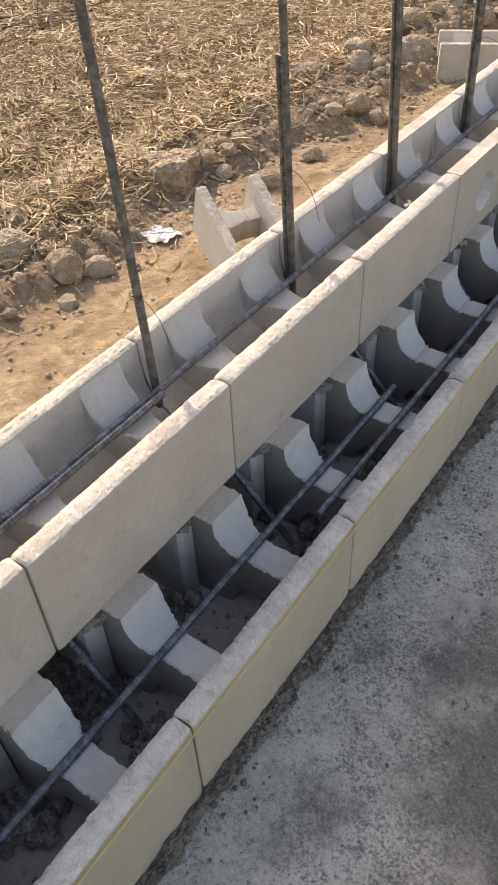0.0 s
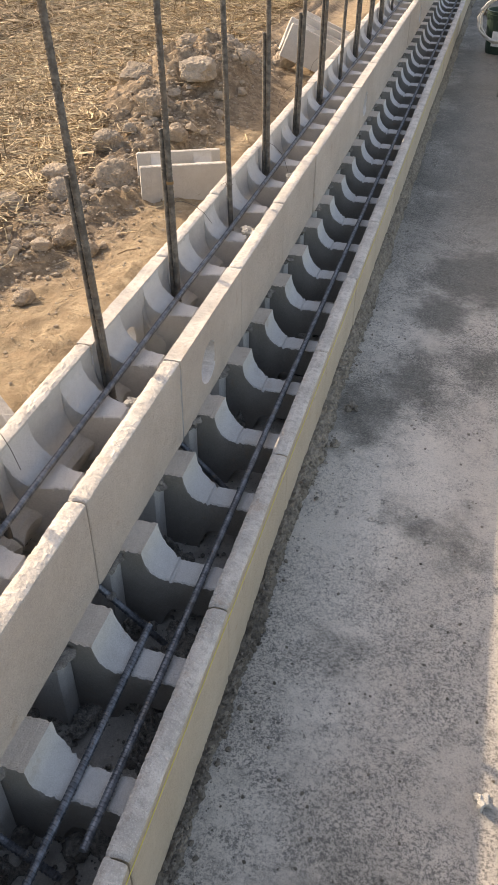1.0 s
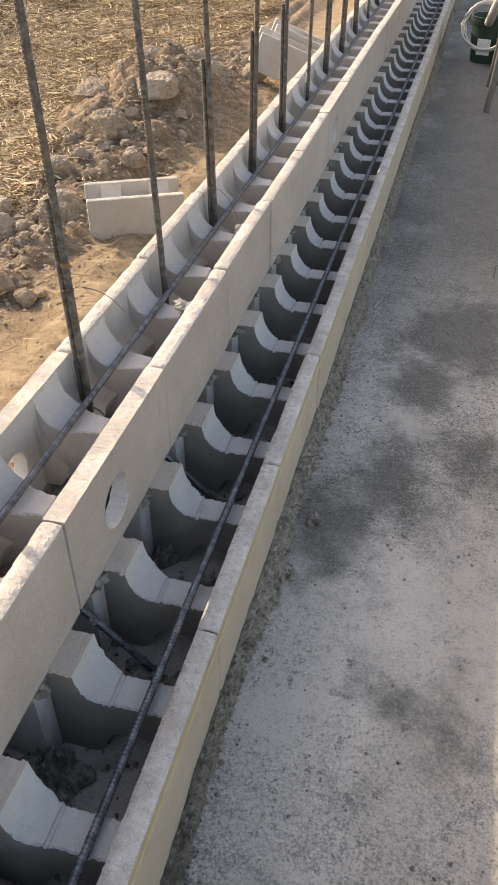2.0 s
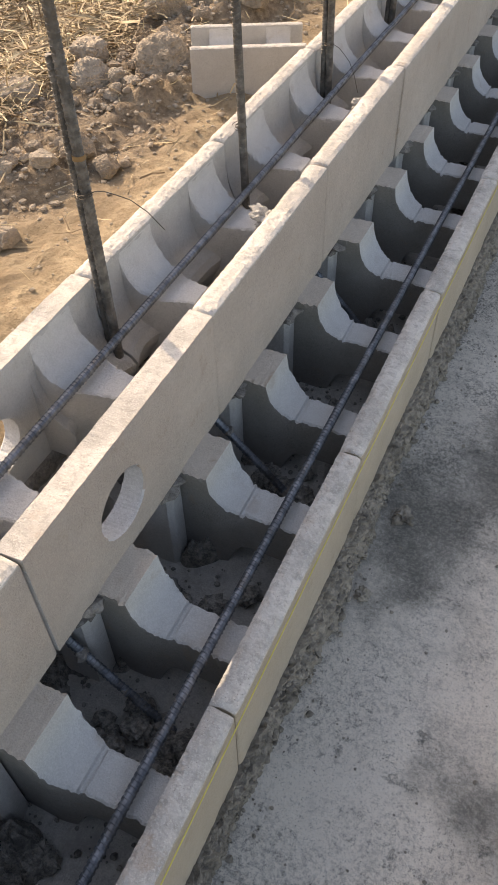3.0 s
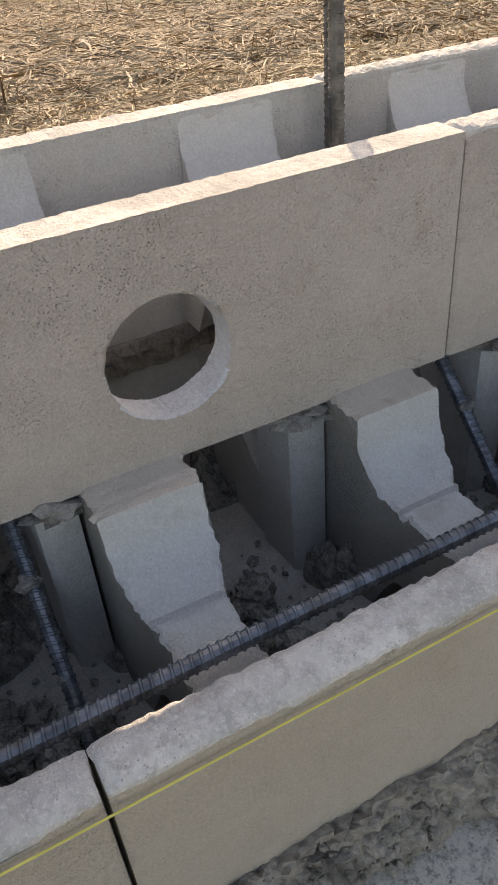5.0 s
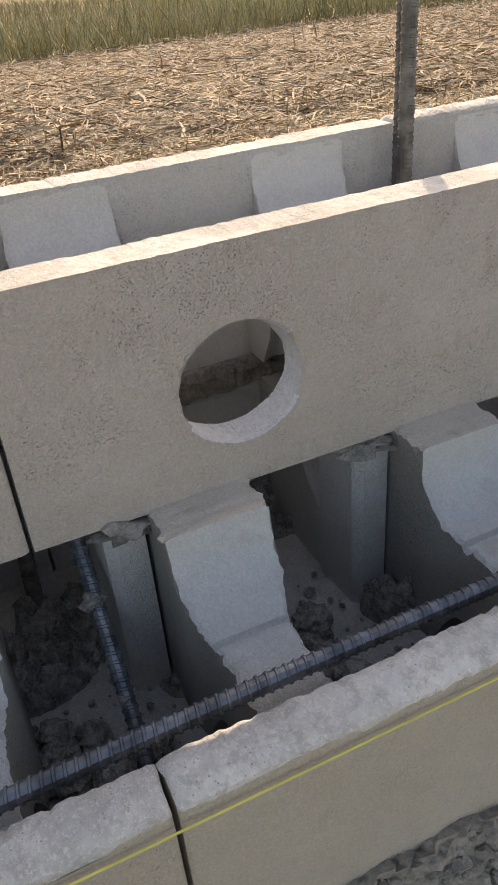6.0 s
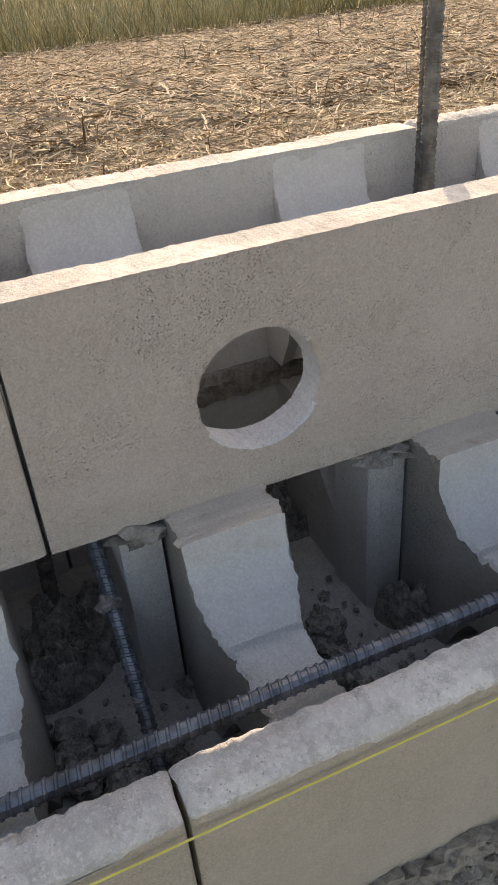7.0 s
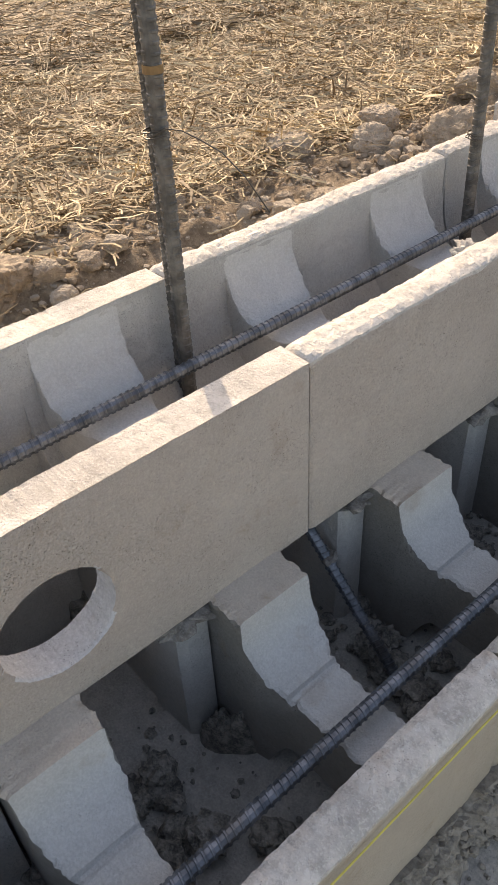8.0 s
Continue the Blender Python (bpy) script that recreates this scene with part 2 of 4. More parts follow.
def steel_material(name, metal, dark, light, rust, rough):
    k = Mat(name, 0.5, metal)
    scale = k.noise(60, 4)
    c = k.mix(k.ramp(scale, 0.35, 0.7), dark, light)
    c = k.mix(k.math("MULTIPLY", k.ramp(k.noise(14, 4), 0.50, 0.72), 0.6), c, rust)
    k.bump(scale, 0.0006, 0.6)
    return k.done(c, k.math("ADD", k.math("MULTIPLY", scale, 0.30), rough))


M_STEEL = steel_material("reinforcing_steel", 0.55, (0.085, 0.098, 0.115), (0.22, 0.24, 0.27), (0.13, 0.115, 0.10), 0.24)
M_RUSTY = steel_material("weathered_steel", 0.2, (0.062, 0.058, 0.052), (0.165, 0.154, 0.138), (0.14, 0.105, 0.075), 0.44)


def plain(name, colour, rough=0.6, metal=0.0, vary=0.2):
    k = Mat(name, rough, metal)
    n = k.noise(35, 4)
    k.bump(n, 0.001, 0.4)
    return k.done(k.mix(k.math("MULTIPLY", k.ramp(n, 0.3, 0.75), 1.0), colour, tuple(v * (1 - vary) for v in colour)))


M_ORANGE = plain("orange_paint", (0.25, 0.145, 0.06), 0.8)
M_STRING = plain("yellow_nylon", (0.62, 0.54, 0.12), 0.6)
M_INK = plain("black_stamp_ink", (0.02, 0.02, 0.022), 0.7)
M_WIRE = plain("tie_wire_steel", (0.10, 0.085, 0.07), 0.5, 0.7)
M_GREEN = plain("green_plastic", (0.02, 0.048, 0.036), 0.5)
M_FRAME = plain("worn_grey_steel", (0.17, 0.165, 0.155), 0.55, 0.3)
M_TYRE = plain("black_rubber", (0.03, 0.03, 0.032), 0.8)
M_HOSE = plain("white_plastic", (0.62, 0.61, 0.58), 0.5)
M_GALV = plain("galvanised_steel", (0.30, 0.30, 0.30), 0.5, 0.5)
M_PAPER = plain("white_film", (0.78, 0.80, 0.82), 0.4)
M_BLUE = plain("blue_paint", (0.10, 0.22, 0.45), 0.5)
M_PANEL = plain("beige_panel", (0.42, 0.39, 0.33), 0.8)
M_TIMBER = plain("weathered_timber", (0.16, 0.12, 0.085), 0.85)


# ---------------------------------------------------------------- mesh helpers
def mesh_object(name, verts, faces, material, parent=None, label="", smooth=False, cut=None):
    me = bpy.data.meshes.new(name)
    me.from_pydata([tuple(v) for v in verts], [], faces)
    me.validate()
    if smooth:
        me.polygons.foreach_set("use_smooth", [True] * len(me.polygons))
    for mat in material if isinstance(material, tuple) else (material,):
        me.materials.append(mat)
    if cut == "rim":
        # the hole's own wall and the top edge: faces that run through the thickness
        me.polygons.foreach_set("material_index", [(3 if p.center.x < -0.02 else 0) if abs(p.normal.x) >= 0.7 else 1 if p.center.z > 0.2 else 2 for p in me.polygons])
    elif cut:
        n, lo, hi = cut
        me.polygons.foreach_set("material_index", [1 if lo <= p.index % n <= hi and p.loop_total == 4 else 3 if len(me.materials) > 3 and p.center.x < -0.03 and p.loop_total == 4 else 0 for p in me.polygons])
    me.update()
    ob = new(name, me)
    if parent:
        ob.parent = parent
    if label:
        tagged(ob, label)
    return ob


def sweep(rings, closed=True, caps=True):
    """Vertices and faces of a skin over rings of equal length."""
    n, verts, faces = len(rings[0]), [p for r in rings for p in r], []
    for i in range(len(rings) - 1):
        for j in range(n if closed else n - 1):
            a, b = i * n + j, i * n + (j + 1) % n
            faces.append((a, b, b + n, a + n))
    if caps:
        faces.append(tuple(reversed(range(n))))
        faces.append(tuple(range((len(rings) - 1) * n, len(rings) * n)))
    return verts, faces


def ns(x, y=0.0, z=0.0):
    return noise.noise(Vector((x, y, z)))


def fbm(x, y, z=0.0, octaves=4):
    s, a = 0.0, 1.0
    for i in range(octaves):
        s += a * noise.noise(Vector((x * 2**i, y * 2**i, z + 7.3 * i)))
        a *= 0.55
    return s


def chip(y, seed, amp):
    """How far a broken top edge is worn down at y."""
    a = abs(ns(y * 11, seed, 0.3)) * 0.35 + abs(ns(y * 48, seed, 3.1)) * 0.40 + abs(ns(y * 130, seed, 5.7)) * 0.40
    bite = max(0.0, ns(y * 17, seed, 8.8) - 0.30) * 1.8
    return amp * (a + bite)


TOPS = (0.03, 0.10, 0.22, 0.36, 0.50, 0.64, 0.78, 0.90, 0.97)


def shell(L, H, T, seed, amp):
    """A concrete face shell: outer face at x = 0, its length along y, with a rough broken top."""
    zs = (0, 0.3, 0.6, 0.85, 0.95)
    rings, n = [], max(8, int(L / 0.0045))
    for i in range(n + 1):
        y = L * i / n
        end = min(y, L - y)
        edge = 0.005 * max(0.0, 1 - end / 0.012) ** 2
        out, inn = chip(y, seed, amp * 0.8), chip(y, seed + 23, amp * 1.5)
        ring = [(-0.0004 * ns(y * 40, z * 9, seed) - edge * 0.6, y, z * H) for z in zs]
        ring.append((-0.0005 - edge * 0.8, y, H - 0.004 - out * 1.5 - edge))
        for u in TOPS:
            near, far = max(0.0, 1 - u / 0.25) ** 1.3, max(0.0, 1 - (1 - u) / 0.32) ** 1.3
            rough = 0.0013 * fbm(y * 75, u * T * 75, seed, 2) + 0.0014 * ns(y * 200, u * T * 190, seed + 2.0)
            ring.append((-T * u - (edge * 0.5 if u < 0.5 else 0), y, H + rough - out * near - inn * far - edge - 0.002 * near - 0.003 * far))
        ring.append((-T, y, H - 0.008 - inn * 1.4 - edge))
        ring += [(-T - 0.0006 * ns(y * 40, z * 9, seed + 4), y, z * H) for z in (0.88, 0.6, 0.3, 0)]
        if i in (0, n):
            # the outer arris stands back a little, so that the joint shows as a groove
            ring = [(px, py + (0.0017 if i == 0 else -0.0017) * (px > -T * 0.7), pz) for px, py, pz in ring]
        rings.append(ring)
    return sweep(rings)


def holed_shell(L, H, T, seed, amp, cy, cz, R):
    """The same with a round drain hole through it."""
    corners = [math.atan2(z - cz, y - cy) for y in (0, L) for z in (0, H)]
    angles = sorted(set([2 * math.pi * i / 420 - math.pi for i in range(420)] + corners))
    n, fr = len(angles), (0, 0.02, 0.1, 0.25, 0.45, 0.7, 0.88, 0.96, 1.0)
    verts, faces = [], []
    for side in (0, 1):
        for s in fr:
            for a in angles:
                c, d = math.cos(a), math.sin(a)
                far = min(((L - cy) / c if c > 0 else -cy / c) if abs(c) > 1e-9 else 9, ((H - cz) / d if d > 0 else -cz / d) if abs(d) > 1e-9 else 9)
                rim = R * (1 + 0.03 * side) * (1 + 0.02 * ns(c * 5, d * 5, seed) + 0.015 * ns(c * 16, d * 16, seed))
                r = rim + s * (far - rim)
                y, z = cy + r * c, cz + r * d * (1 - 0.10 * side * (1 - s) ** 8) - 0.006 * side * (1 - s) ** 8
                x = -T * side + (0.0006 * ns(y * 40, z * 40, seed))
                if s == 0:
                    x += 0.003 * (1 if side else -1)
                if z > H * 0.97:
                    z -= 0.002 + chip(y, seed + 23 * side, amp * (0.8 + 0.6 * side))
                if side == 0:
                    y = min(max(y, 0.0017), L - 0.0017)
                verts.append((x, y, z))
    m = len(fr) * n
    for i in range(len(fr) - 1):
        for j in range(n):
            a, b = i * n + j, i * n + (j + 1) % n
            faces.append((a, a + n, b + n, b))
            faces.append((m + a, m + b, m + b + n, m + a + n))
    o = (len(fr) - 1) * n
    for j in range(n):
        k = (j + 1) % n
        faces.append((j, k, m + k, m + j))
    for j in range(n):
        k = (j + 1) % n
        faces.append((o + j, m + o + j, m + o + k, o + k))
    return verts, faces


def web(top, low, width, seed):
    """A cross web along x: its saddle top, its underside and its half width are functions of x."""
    rings = []
    for x in top[0]:
        zt, zb, w = top[1](x), low(x), width(x)
        j1, j2 = (0.0045 * ns(x * 75, seed, q) + 0.0035 * ns(x * 190, seed, q + 3) for q in (1, 9))
        c1, c2 = (0.006 * abs(ns(x * 80, seed, q)) + 0.004 * abs(ns(x * 210, seed, q)) for q in (12, 15))
        zm = zb + (zt - zb) * 0.55
        ring = [(x, -w * 1.04, zb), (x, -w * 1.02, zm), (x, -w * 1.01, max(zm, zt - 0.012)), (x, -w + j1, zt - 0.002 - c1), (x, -w * 0.9 + j1, zt - c1 * 0.3), (x, -w * 0.4, zt + 0.0006 * ns(x * 90, seed, 2)),
                (x, w * 0.4, zt + 0.0006 * ns(x * 90, seed, 3)), (x, w * 0.9 + j2, zt - c2 * 0.3), (x, w + j2, zt - 0.002 - c2), (x, w * 1.01, max(zm, zt - 0.012)), (x, w * 1.02, zm), (x, w * 1.04, zb)]
        rings.append(ring)
    return sweep(rings)


def steps(a, b, d):
    n = max(1, int(round(abs(b - a) / d)))
    return [a + (b - a) * i / n for i in range(n + 1)]


def smooth01(t):
    t = min(1.0, max(0.0, t))
    return t * t * (3 - 2 * t)


def rebar(length, radius, sides=10, pitch=0.0082, rib=1.18):
    """A ribbed bar along z."""
    rings = []
    k = int(length / pitch)
    for i in range(k + 1):
        for f, r in ((0.0, 1.0), (0.46, 1.0), (0.56, rib), (0.76, rib), (0.86, 1.0)):
            ring = []
            for s in range(sides):
                a = 2 * math.pi * s / sides
                seam = abs(math.sin(a)) > 0.97
                rr = radius * (1.07 if seam else r)
                ring.append((rr * math.cos(a), rr * math.sin(a), (i + f) * pitch + (0.16 * pitch * (1 if math.sin(a) > 0 else -1) * math.cos(a))))
            rings.append(ring)
    return sweep(rings)


def tube(points, radius, sides=6):
    """A thin round line through points."""
    rings = []
    for i, p in enumerate(points):
        p = Vector(p)
        d = (Vector(points[min(i + 1, len(points) - 1)]) - Vector(points[max(i - 1, 0)])).normalized()
        u = d.orthogonal().normalized() if abs(d.z) > 0.95 else d.cross(Vector((0, 0, 1))).normalized()
        v = d.cross(u)
        rings.append([tuple(p + radius * (math.cos(2 * math.pi * s / sides) * u + math.sin(2 * math.pi * s / sides) * v)) for s in range(sides)])
    return sweep(rings)


def lump_mesh(seed, rough=0.35, detail=3, flat=0.7, sharp=False):
    """A stone or clod of about unit size."""
    bm = bmesh.new()
    bmesh.ops.create_icosphere(bm, subdivisions=detail, radius=0.5)
    for v in bm.verts:
        p = v.co.normalized()
        d = 1 + rough * fbm(p.x * 1.4 + seed * 3.7, p.y * 1.4, p.z * 1.4 + seed, 4)
        if sharp:
            d -= 0.25 * abs(ns(p.x * 2.2 + seed, p.y * 2.2, p.z * 2.2))
        v.co = p * 0.5 * d
        v.co.z *= flat
        if v.co.z < -0.22 * flat:
            v.co.z = -0.22 * flat + (v.co.z + 0.22 * flat) * 0.3
    return bm


def box_mesh(sx, sy, sz, bevel=0.004):
    bm = bmesh.new()
    bmesh.ops.create_cube(bm, size=1.0)
    for v in bm.verts:
        v.co = Vector((v.co.x * sx, v.co.y * sy, v.co.z * sz))
    bmesh.ops.bevel(bm, geom=bm.edges[:], offset=bevel, segments=2, affect="EDGES")
    return bm


def part(name, bm, material, parent, label="", m=None):
    me = bpy.data.meshes.new(name)
    bm.to_mesh(me)
    bm.free()
    me.materials.append(material)
    ob = new(name, me)
    ob.parent = parent
    if m is not None:
        ob.matrix_basis = m
    if label:
        tagged(ob, label)
    return ob


def round_mesh(r1, r2, h, sides=28, wall=0.0):
    """A tapered round body along z from 0 to h, hollow where it has a wall."""
    prof = [(0.0, 0.0), (r1, 0.0), (r1 + (r2 - r1) * 0.5, h * 0.5), (r2, h)]
    if wall:
        prof += [(r2 + wall, h), (r2 + wall, h + wall), (r2 - wall, h + wall), (r1 - wall, wall * 2), (0.0, wall * 2)]
    else:
        prof += [(0.0, h)]
    bm = bmesh.new()
    vs = [bm.verts.new((r, 0, z)) for r, z in prof]
    es = [bm.edges.new((a, b)) for a, b in zip(vs, vs[1:])]
    bmesh.ops.spin(bm, geom=vs + es, cent=(0, 0, 0), axis=(0, 0, 1), angle=2 * math.pi, steps=sides, use_duplicate=False)
    bmesh.ops.remove_doubles(bm, verts=bm.verts[:], dist=1e-5)
    bmesh.ops.recalc_face_normals(bm, faces=bm.faces[:])
    return bm


# ---------------------------------------------------------------- ground, slab
WALL_Y0, WALL_N = -2.5, 27      # first joint of the wall and its number of blocks
SLAB_Z = 0.05
FALL = 0.073                     # the field falls away from the wall by this much a metre


def soil_edge(y):
    """Where the sand strip beside the wall gives way to broken soil."""
    return -1.84 + 0.34 * smooth01((y - 0.7) / 1.6)


def ground_height(x, y):
    if x > -0.56:
        return -0.30
    fall = FALL * max(x, -30.0)
    x -= 0.03
    field = -0.10 + 0.012 * fbm(x * 1.5, y * 1.5) + 0.02 * fbm(x * 0.35, y * 0.35, 4.0, 2)
    bank = smooth01((-0.98 + 0.12 * fbm(x, y * 2.0, 9.0, 3) - x) / 0.30)
    z = -0.17 + (field + 0.17) * bank
    z += (0.012 * fbm(x * 7, y * 7, 2.0) + 0.006 * fbm(x * 22, y * 22, 6.0, 2)) * (0.5 + bank)
    e = soil_edge(y)
    rough = smooth01((e + 0.12 * fbm(y * 1.7, 0.0, 5.0) - x) / 0.2) * smooth01((x + 2.75) / 0.4)
    z += rough * (0.05 + 0.055 * abs(fbm(x * 5, y * 5, 1.0)) + 0.022 * fbm(x * 17, y * 17, 3.0))
    hx, hy = (x + 1.95) / 0.60, (y - 4.75) / 1.15
    heap = math.exp(-(hx * hx + hy * hy) * 1.3)
    z += heap * (0.36 + 0.12 * fbm(x * 3, y * 3, 6.0) + 0.07 * fbm(x * 9, y * 9, 2.0))
    if x < -2.4:
        z += 0.03 * abs(fbm(x * 2.2, y * 2.2, 8.0))
    return z + fall


xs = [-400, -150, -60] + steps(-30, -7, 1.0) + steps(-6.8, -3.8, 0.2) + steps(-3.7, -0.60, 0.03) + [-0.55, 0.5, 3, 6, 20, 80, 400]
ys = [-400, -100, -30, -10] + steps(-6, -2.2, 0.4) + steps(-2.0, 7.4, 0.035) + steps(7.6, 16, 0.4) + [20, 30, 50, 100, 400]
gv = [(x, y, ground_height(x, y)) for x in xs for y in ys]
gf = [(i * len(ys) + j, (i + 1) * len(ys) + j, (i + 1) * len(ys) + j + 1, i * len(ys) + j + 1) for i in range(len(xs) - 1) for j in range(len(ys) - 1)]
tagged(mesh_object("ground", gv, gf, M_GROUND, smooth=True), "dry sandy earth beside a field of cut straw", "ground", kind="structure")

sxs, sys_ = steps(-0.62, 3.2, 0.06), steps(-4.0, 16.0, 0.08)
sv = [(x, y, SLAB_Z + 0.0022 * fbm(x * 4, y * 4, 1.5, 3)) for x in sxs for y in sys_]
sf = [(i * len(sys_) + j, (i + 1) * len(sys_) + j, (i + 1) * len(sys_) + j + 1, i * len(sys_) + j + 1) for i in range(len(sxs) - 1) for j in range(len(sys_) - 1)]
nb = len(sv)
rim = [i * len(sys_) for i in range(len(sxs))] + [(len(sxs) - 1) * len(sys_) + j for j in range(1, len(sys_))]
rim += [i * len(sys_) + len(sys_) - 1 for i in range(len(sxs) - 2, -1, -1)] + [j for j in range(len(sys_) - 2, 0, -1)]
sv += [(sv[i][0], sv[i][1], -0.32) for i in rim]
sf += [(rim[i], nb + i, nb + (i + 1) % len(rim), rim[(i + 1) % len(rim)]) for i in range(len(rim))]
tagged(mesh_object("floor_slab", sv, sf, M_SLAB, smooth=False), "grey cast concrete slab with damp patches and grit", "slab", kind="structure")

# smooth mortar bed inside the lower course, and wet clumps on it between the webs
def sheet(x0, x1, y0, y1, d, height):
    gx, gy = steps(x0, x1, d), steps(y0, y1, d)
    n = len(gy)
    return [(x, y, height(x, y)) for x in gx for y in gy], [(i * n + j, (i + 1) * n + j, (i + 1) * n + j + 1, i * n + j + 1) for i in range(len(gx) - 1) for j in range(n - 1)]


def bed_height(x, y):
    return 0.108 + 0.004 * fbm(x * 12, y * 12, 8.0) + 0.0012 * ns(x * 160, y * 160)


def clump_height(x, y):
    patch = smooth01((fbm(x * 4.6 + 9, y * 4.6, 1.0, 3) - 0.30 + 0.26 * smooth01((-0.15 - x) / 0.10)) / 0.12)
    grain = abs(fbm(x * 15, y * 15, 5.0)) * 0.066 + abs(fbm(x * 46, y * 46, 2.0)) * 0.026 + abs(ns(x * 140, y * 140, 7.0)) * 0.005
    return 0.090 + patch * (0.014 + grain + 0.016 * max(0.0, fbm(x * 8, y * 8, 3.0)))


tagged(mesh_object("mortar_bed", *sheet(-0.49, -0.03, -2.3, 11.0, 0.02, bed_height), M_BEDFLOOR, smooth=True), "smooth grey mortar bed inside the block cells", "mortar", kind="stuff")
tagged(mesh_object("mortar_clumps", *sheet(-0.485, -0.040, -1.9, 1.6, 0.0045, clump_height), M_CLUMP), "rough dark clumps of mortar between the webs", "mortar", kind="stuff")
tagged(mesh_object("mortar_clumps", *sheet(-0.485, -0.040, 1.6, 10.0, 0.022, clump_height), M_CLUMP), "rough dark clumps of mortar between the webs", "mortar", kind="stuff")

# squeezed-out bedding mortar at the foot of the front face
def lip(y):
    """How far the bedding mortar stands out from the face."""
    return 0.017 + 0.010 * smooth01((y - 0.1) / 0.3) + 0.014 * fbm(y * 2.2, 1.0) + 0.010 * fbm(y * 11, 4.0)


def squeeze(y):
    """Height of the bedding mortar: thin at the near end, thick farther on."""
    return 0.030 + 0.040 * smooth01((y + 0.48) / 0.42)


rings = []
for y in steps(-2.4, 11.0, 0.005):
    w = lip(y)
    h = squeeze(y) + 0.006 * fbm(y * 3.0, 8.0)
    ring = [(-0.03, y, SLAB_Z + h)]
    for i in range(13):
        t = i / 12
        lump = 0.014 * fbm(y * 24, t * 3.0, 2.0) + 0.015 * abs(fbm(y * 55, t * 6.0, 6.0)) + 0.009 * abs(fbm(y * 130, t * 12, 9.0))
        prof = h * (1 - t) ** 0.55 if t < 1 else -0.01
        ring.append((0.0015 + max(0.007, w) * t + lump * 0.6, y, SLAB_Z + prof + lump * (1 - t) * 0.8))
    rings.append(ring)
tagged(mesh_object("bedding_mortar", *sweep(rings, closed=False, caps=False), M_BEDDING), "crumbly bedding mortar squeezed out under the blocks", "mortar", kind="stuff")


def billow(seed, detail=3):
    """A crumbly lump with creases."""
    bm = bmesh.new()
    bmesh.ops.create_icosphere(bm, subdivisions=detail, radius=0.5)
    for v in bm.verts:
        p = v.co.normalized()
        d = 0.72 + 0.55 * abs(fbm(p.x * 1.9 + seed, p.y * 1.9, p.z * 1.9, 3)) + 0.10 * ns(p.x * 11, p.y * 11, p.z * 11 + seed)
        v.co = p * 0.5 * d
    vs, fs = np.array([v.co[:] for v in bm.verts]), [tuple(v.index for v in f.verts) for f in bm.faces]
    bm.free()
    return vs, fs


BILLOWS = [billow(i * 2.3) for i in range(7)]
SMALL_BILLOWS = [billow(i * 3.1 + 50, 2) for i in range(5)]


def heap_up(name, lumps, shapes, material, label):
    vs, fs = [], []
    for n, (x, y, z, s, sq, a) in enumerate(lumps):
        bvs, bfs = shapes[n % len(shapes)]
        c, d = math.cos(a), math.sin(a)
        o = len(vs)
        vs += np.stack([(bvs[:, 0] * c - bvs[:, 1] * d) * s + x, (bvs[:, 0] * d + bvs[:, 1] * c) * s + y, bvs[:, 2] * s * sq + z], 1).tolist()
        fs += [tuple(i + o for i in f) for f in bfs]
    return tagged(mesh_object(name, vs, fs, material), label, "mortar", kind="stuff")


rnd = random.Random(21)
lumps = []
for k in range(18):
    for y in (0.128, 0.378):
        yc = WALL_Y0 + 0.5 * k + y
        for c in range(3):
            cx, cy = rnd.uniform(-0.33, -0.08), yc + rnd.choice((-0.085, 0.07, 0.11, 0.14)) + rnd.uniform(-0.02, 0.02)
            for n in range(rnd.randint(5, 11)):
                s = 0.012 + 0.044 * rnd.random() ** 1.6
                lumps.append((cx + rnd.gauss(0, 0.028), cy + rnd.gauss(0, 0.026), 0.108 + s * rnd.uniform(0.1, 0.45), s, 0.8, rnd.uniform(0, 6.28)))
heap_up("mortar_clumps", lumps, BILLOWS, M_CLUMP, "crumbly clumps of mortar dropped between the webs")
lumps = []
for n in range(2600):
    s = 0.003 + 0.010 * rnd.random() ** 3
    lumps.append((rnd.uniform(-0.36, -0.05), rnd.uniform(-1.9, 3.0), 0.111 + s * 0.2, s, 0.8, rnd.uniform(0, 6.28)))
heap_up("mortar_crumbs", lumps, SMALL_BILLOWS, M_CLUMP, "crumbs of mortar in the block cells")
lumps = []
for n in range(5200):
    y, t = rnd.uniform(-2.2, 3.4), rnd.random()
    w = max(0.007, lip(y)) * 1.15
    s = 0.003 + 0.014 * rnd.random() ** 2.4
    lumps.append((0.004 + w * t, y, SLAB_Z + 0.92 * squeeze(y) * (1 - t) ** 0.6 + s * 0.05, s, 0.9, rnd.uniform(0, 6.28)))
heap_up("bedding_mortar", lumps, SMALL_BILLOWS, M_BEDDING, "crumbly lumps of bedding mortar along the foot of the wall")

# ---------------------------------------------------------------- hollow blocks
L, Z1, Z2 = 0.5, 0.072, 0.327
LOW_TOP = (steps(-0.028, -0.146, 0.005) + steps(-0.149, -0.163, 0.002) + steps(-0.166, -0.214, 0.002) + steps(-0.218, -0.30, 0.005))


def low_saddle(x):
    if x > -0.152:
        return 0.250
    if x > -0.160:
        return 0.2465
    if x > -0.213:
        t = (-0.160 - x) / 0.053
        return 0.253 + 0.078 * (1 - math.sqrt(max(0.0, 1 - t * t))) ** 0.85
    return 0.331 + 0.0006 * ns(x * 200, 3.0)


def low_under(x):
    return Z1 + 0.085 * smooth01((x + 0.205) / 0.05)


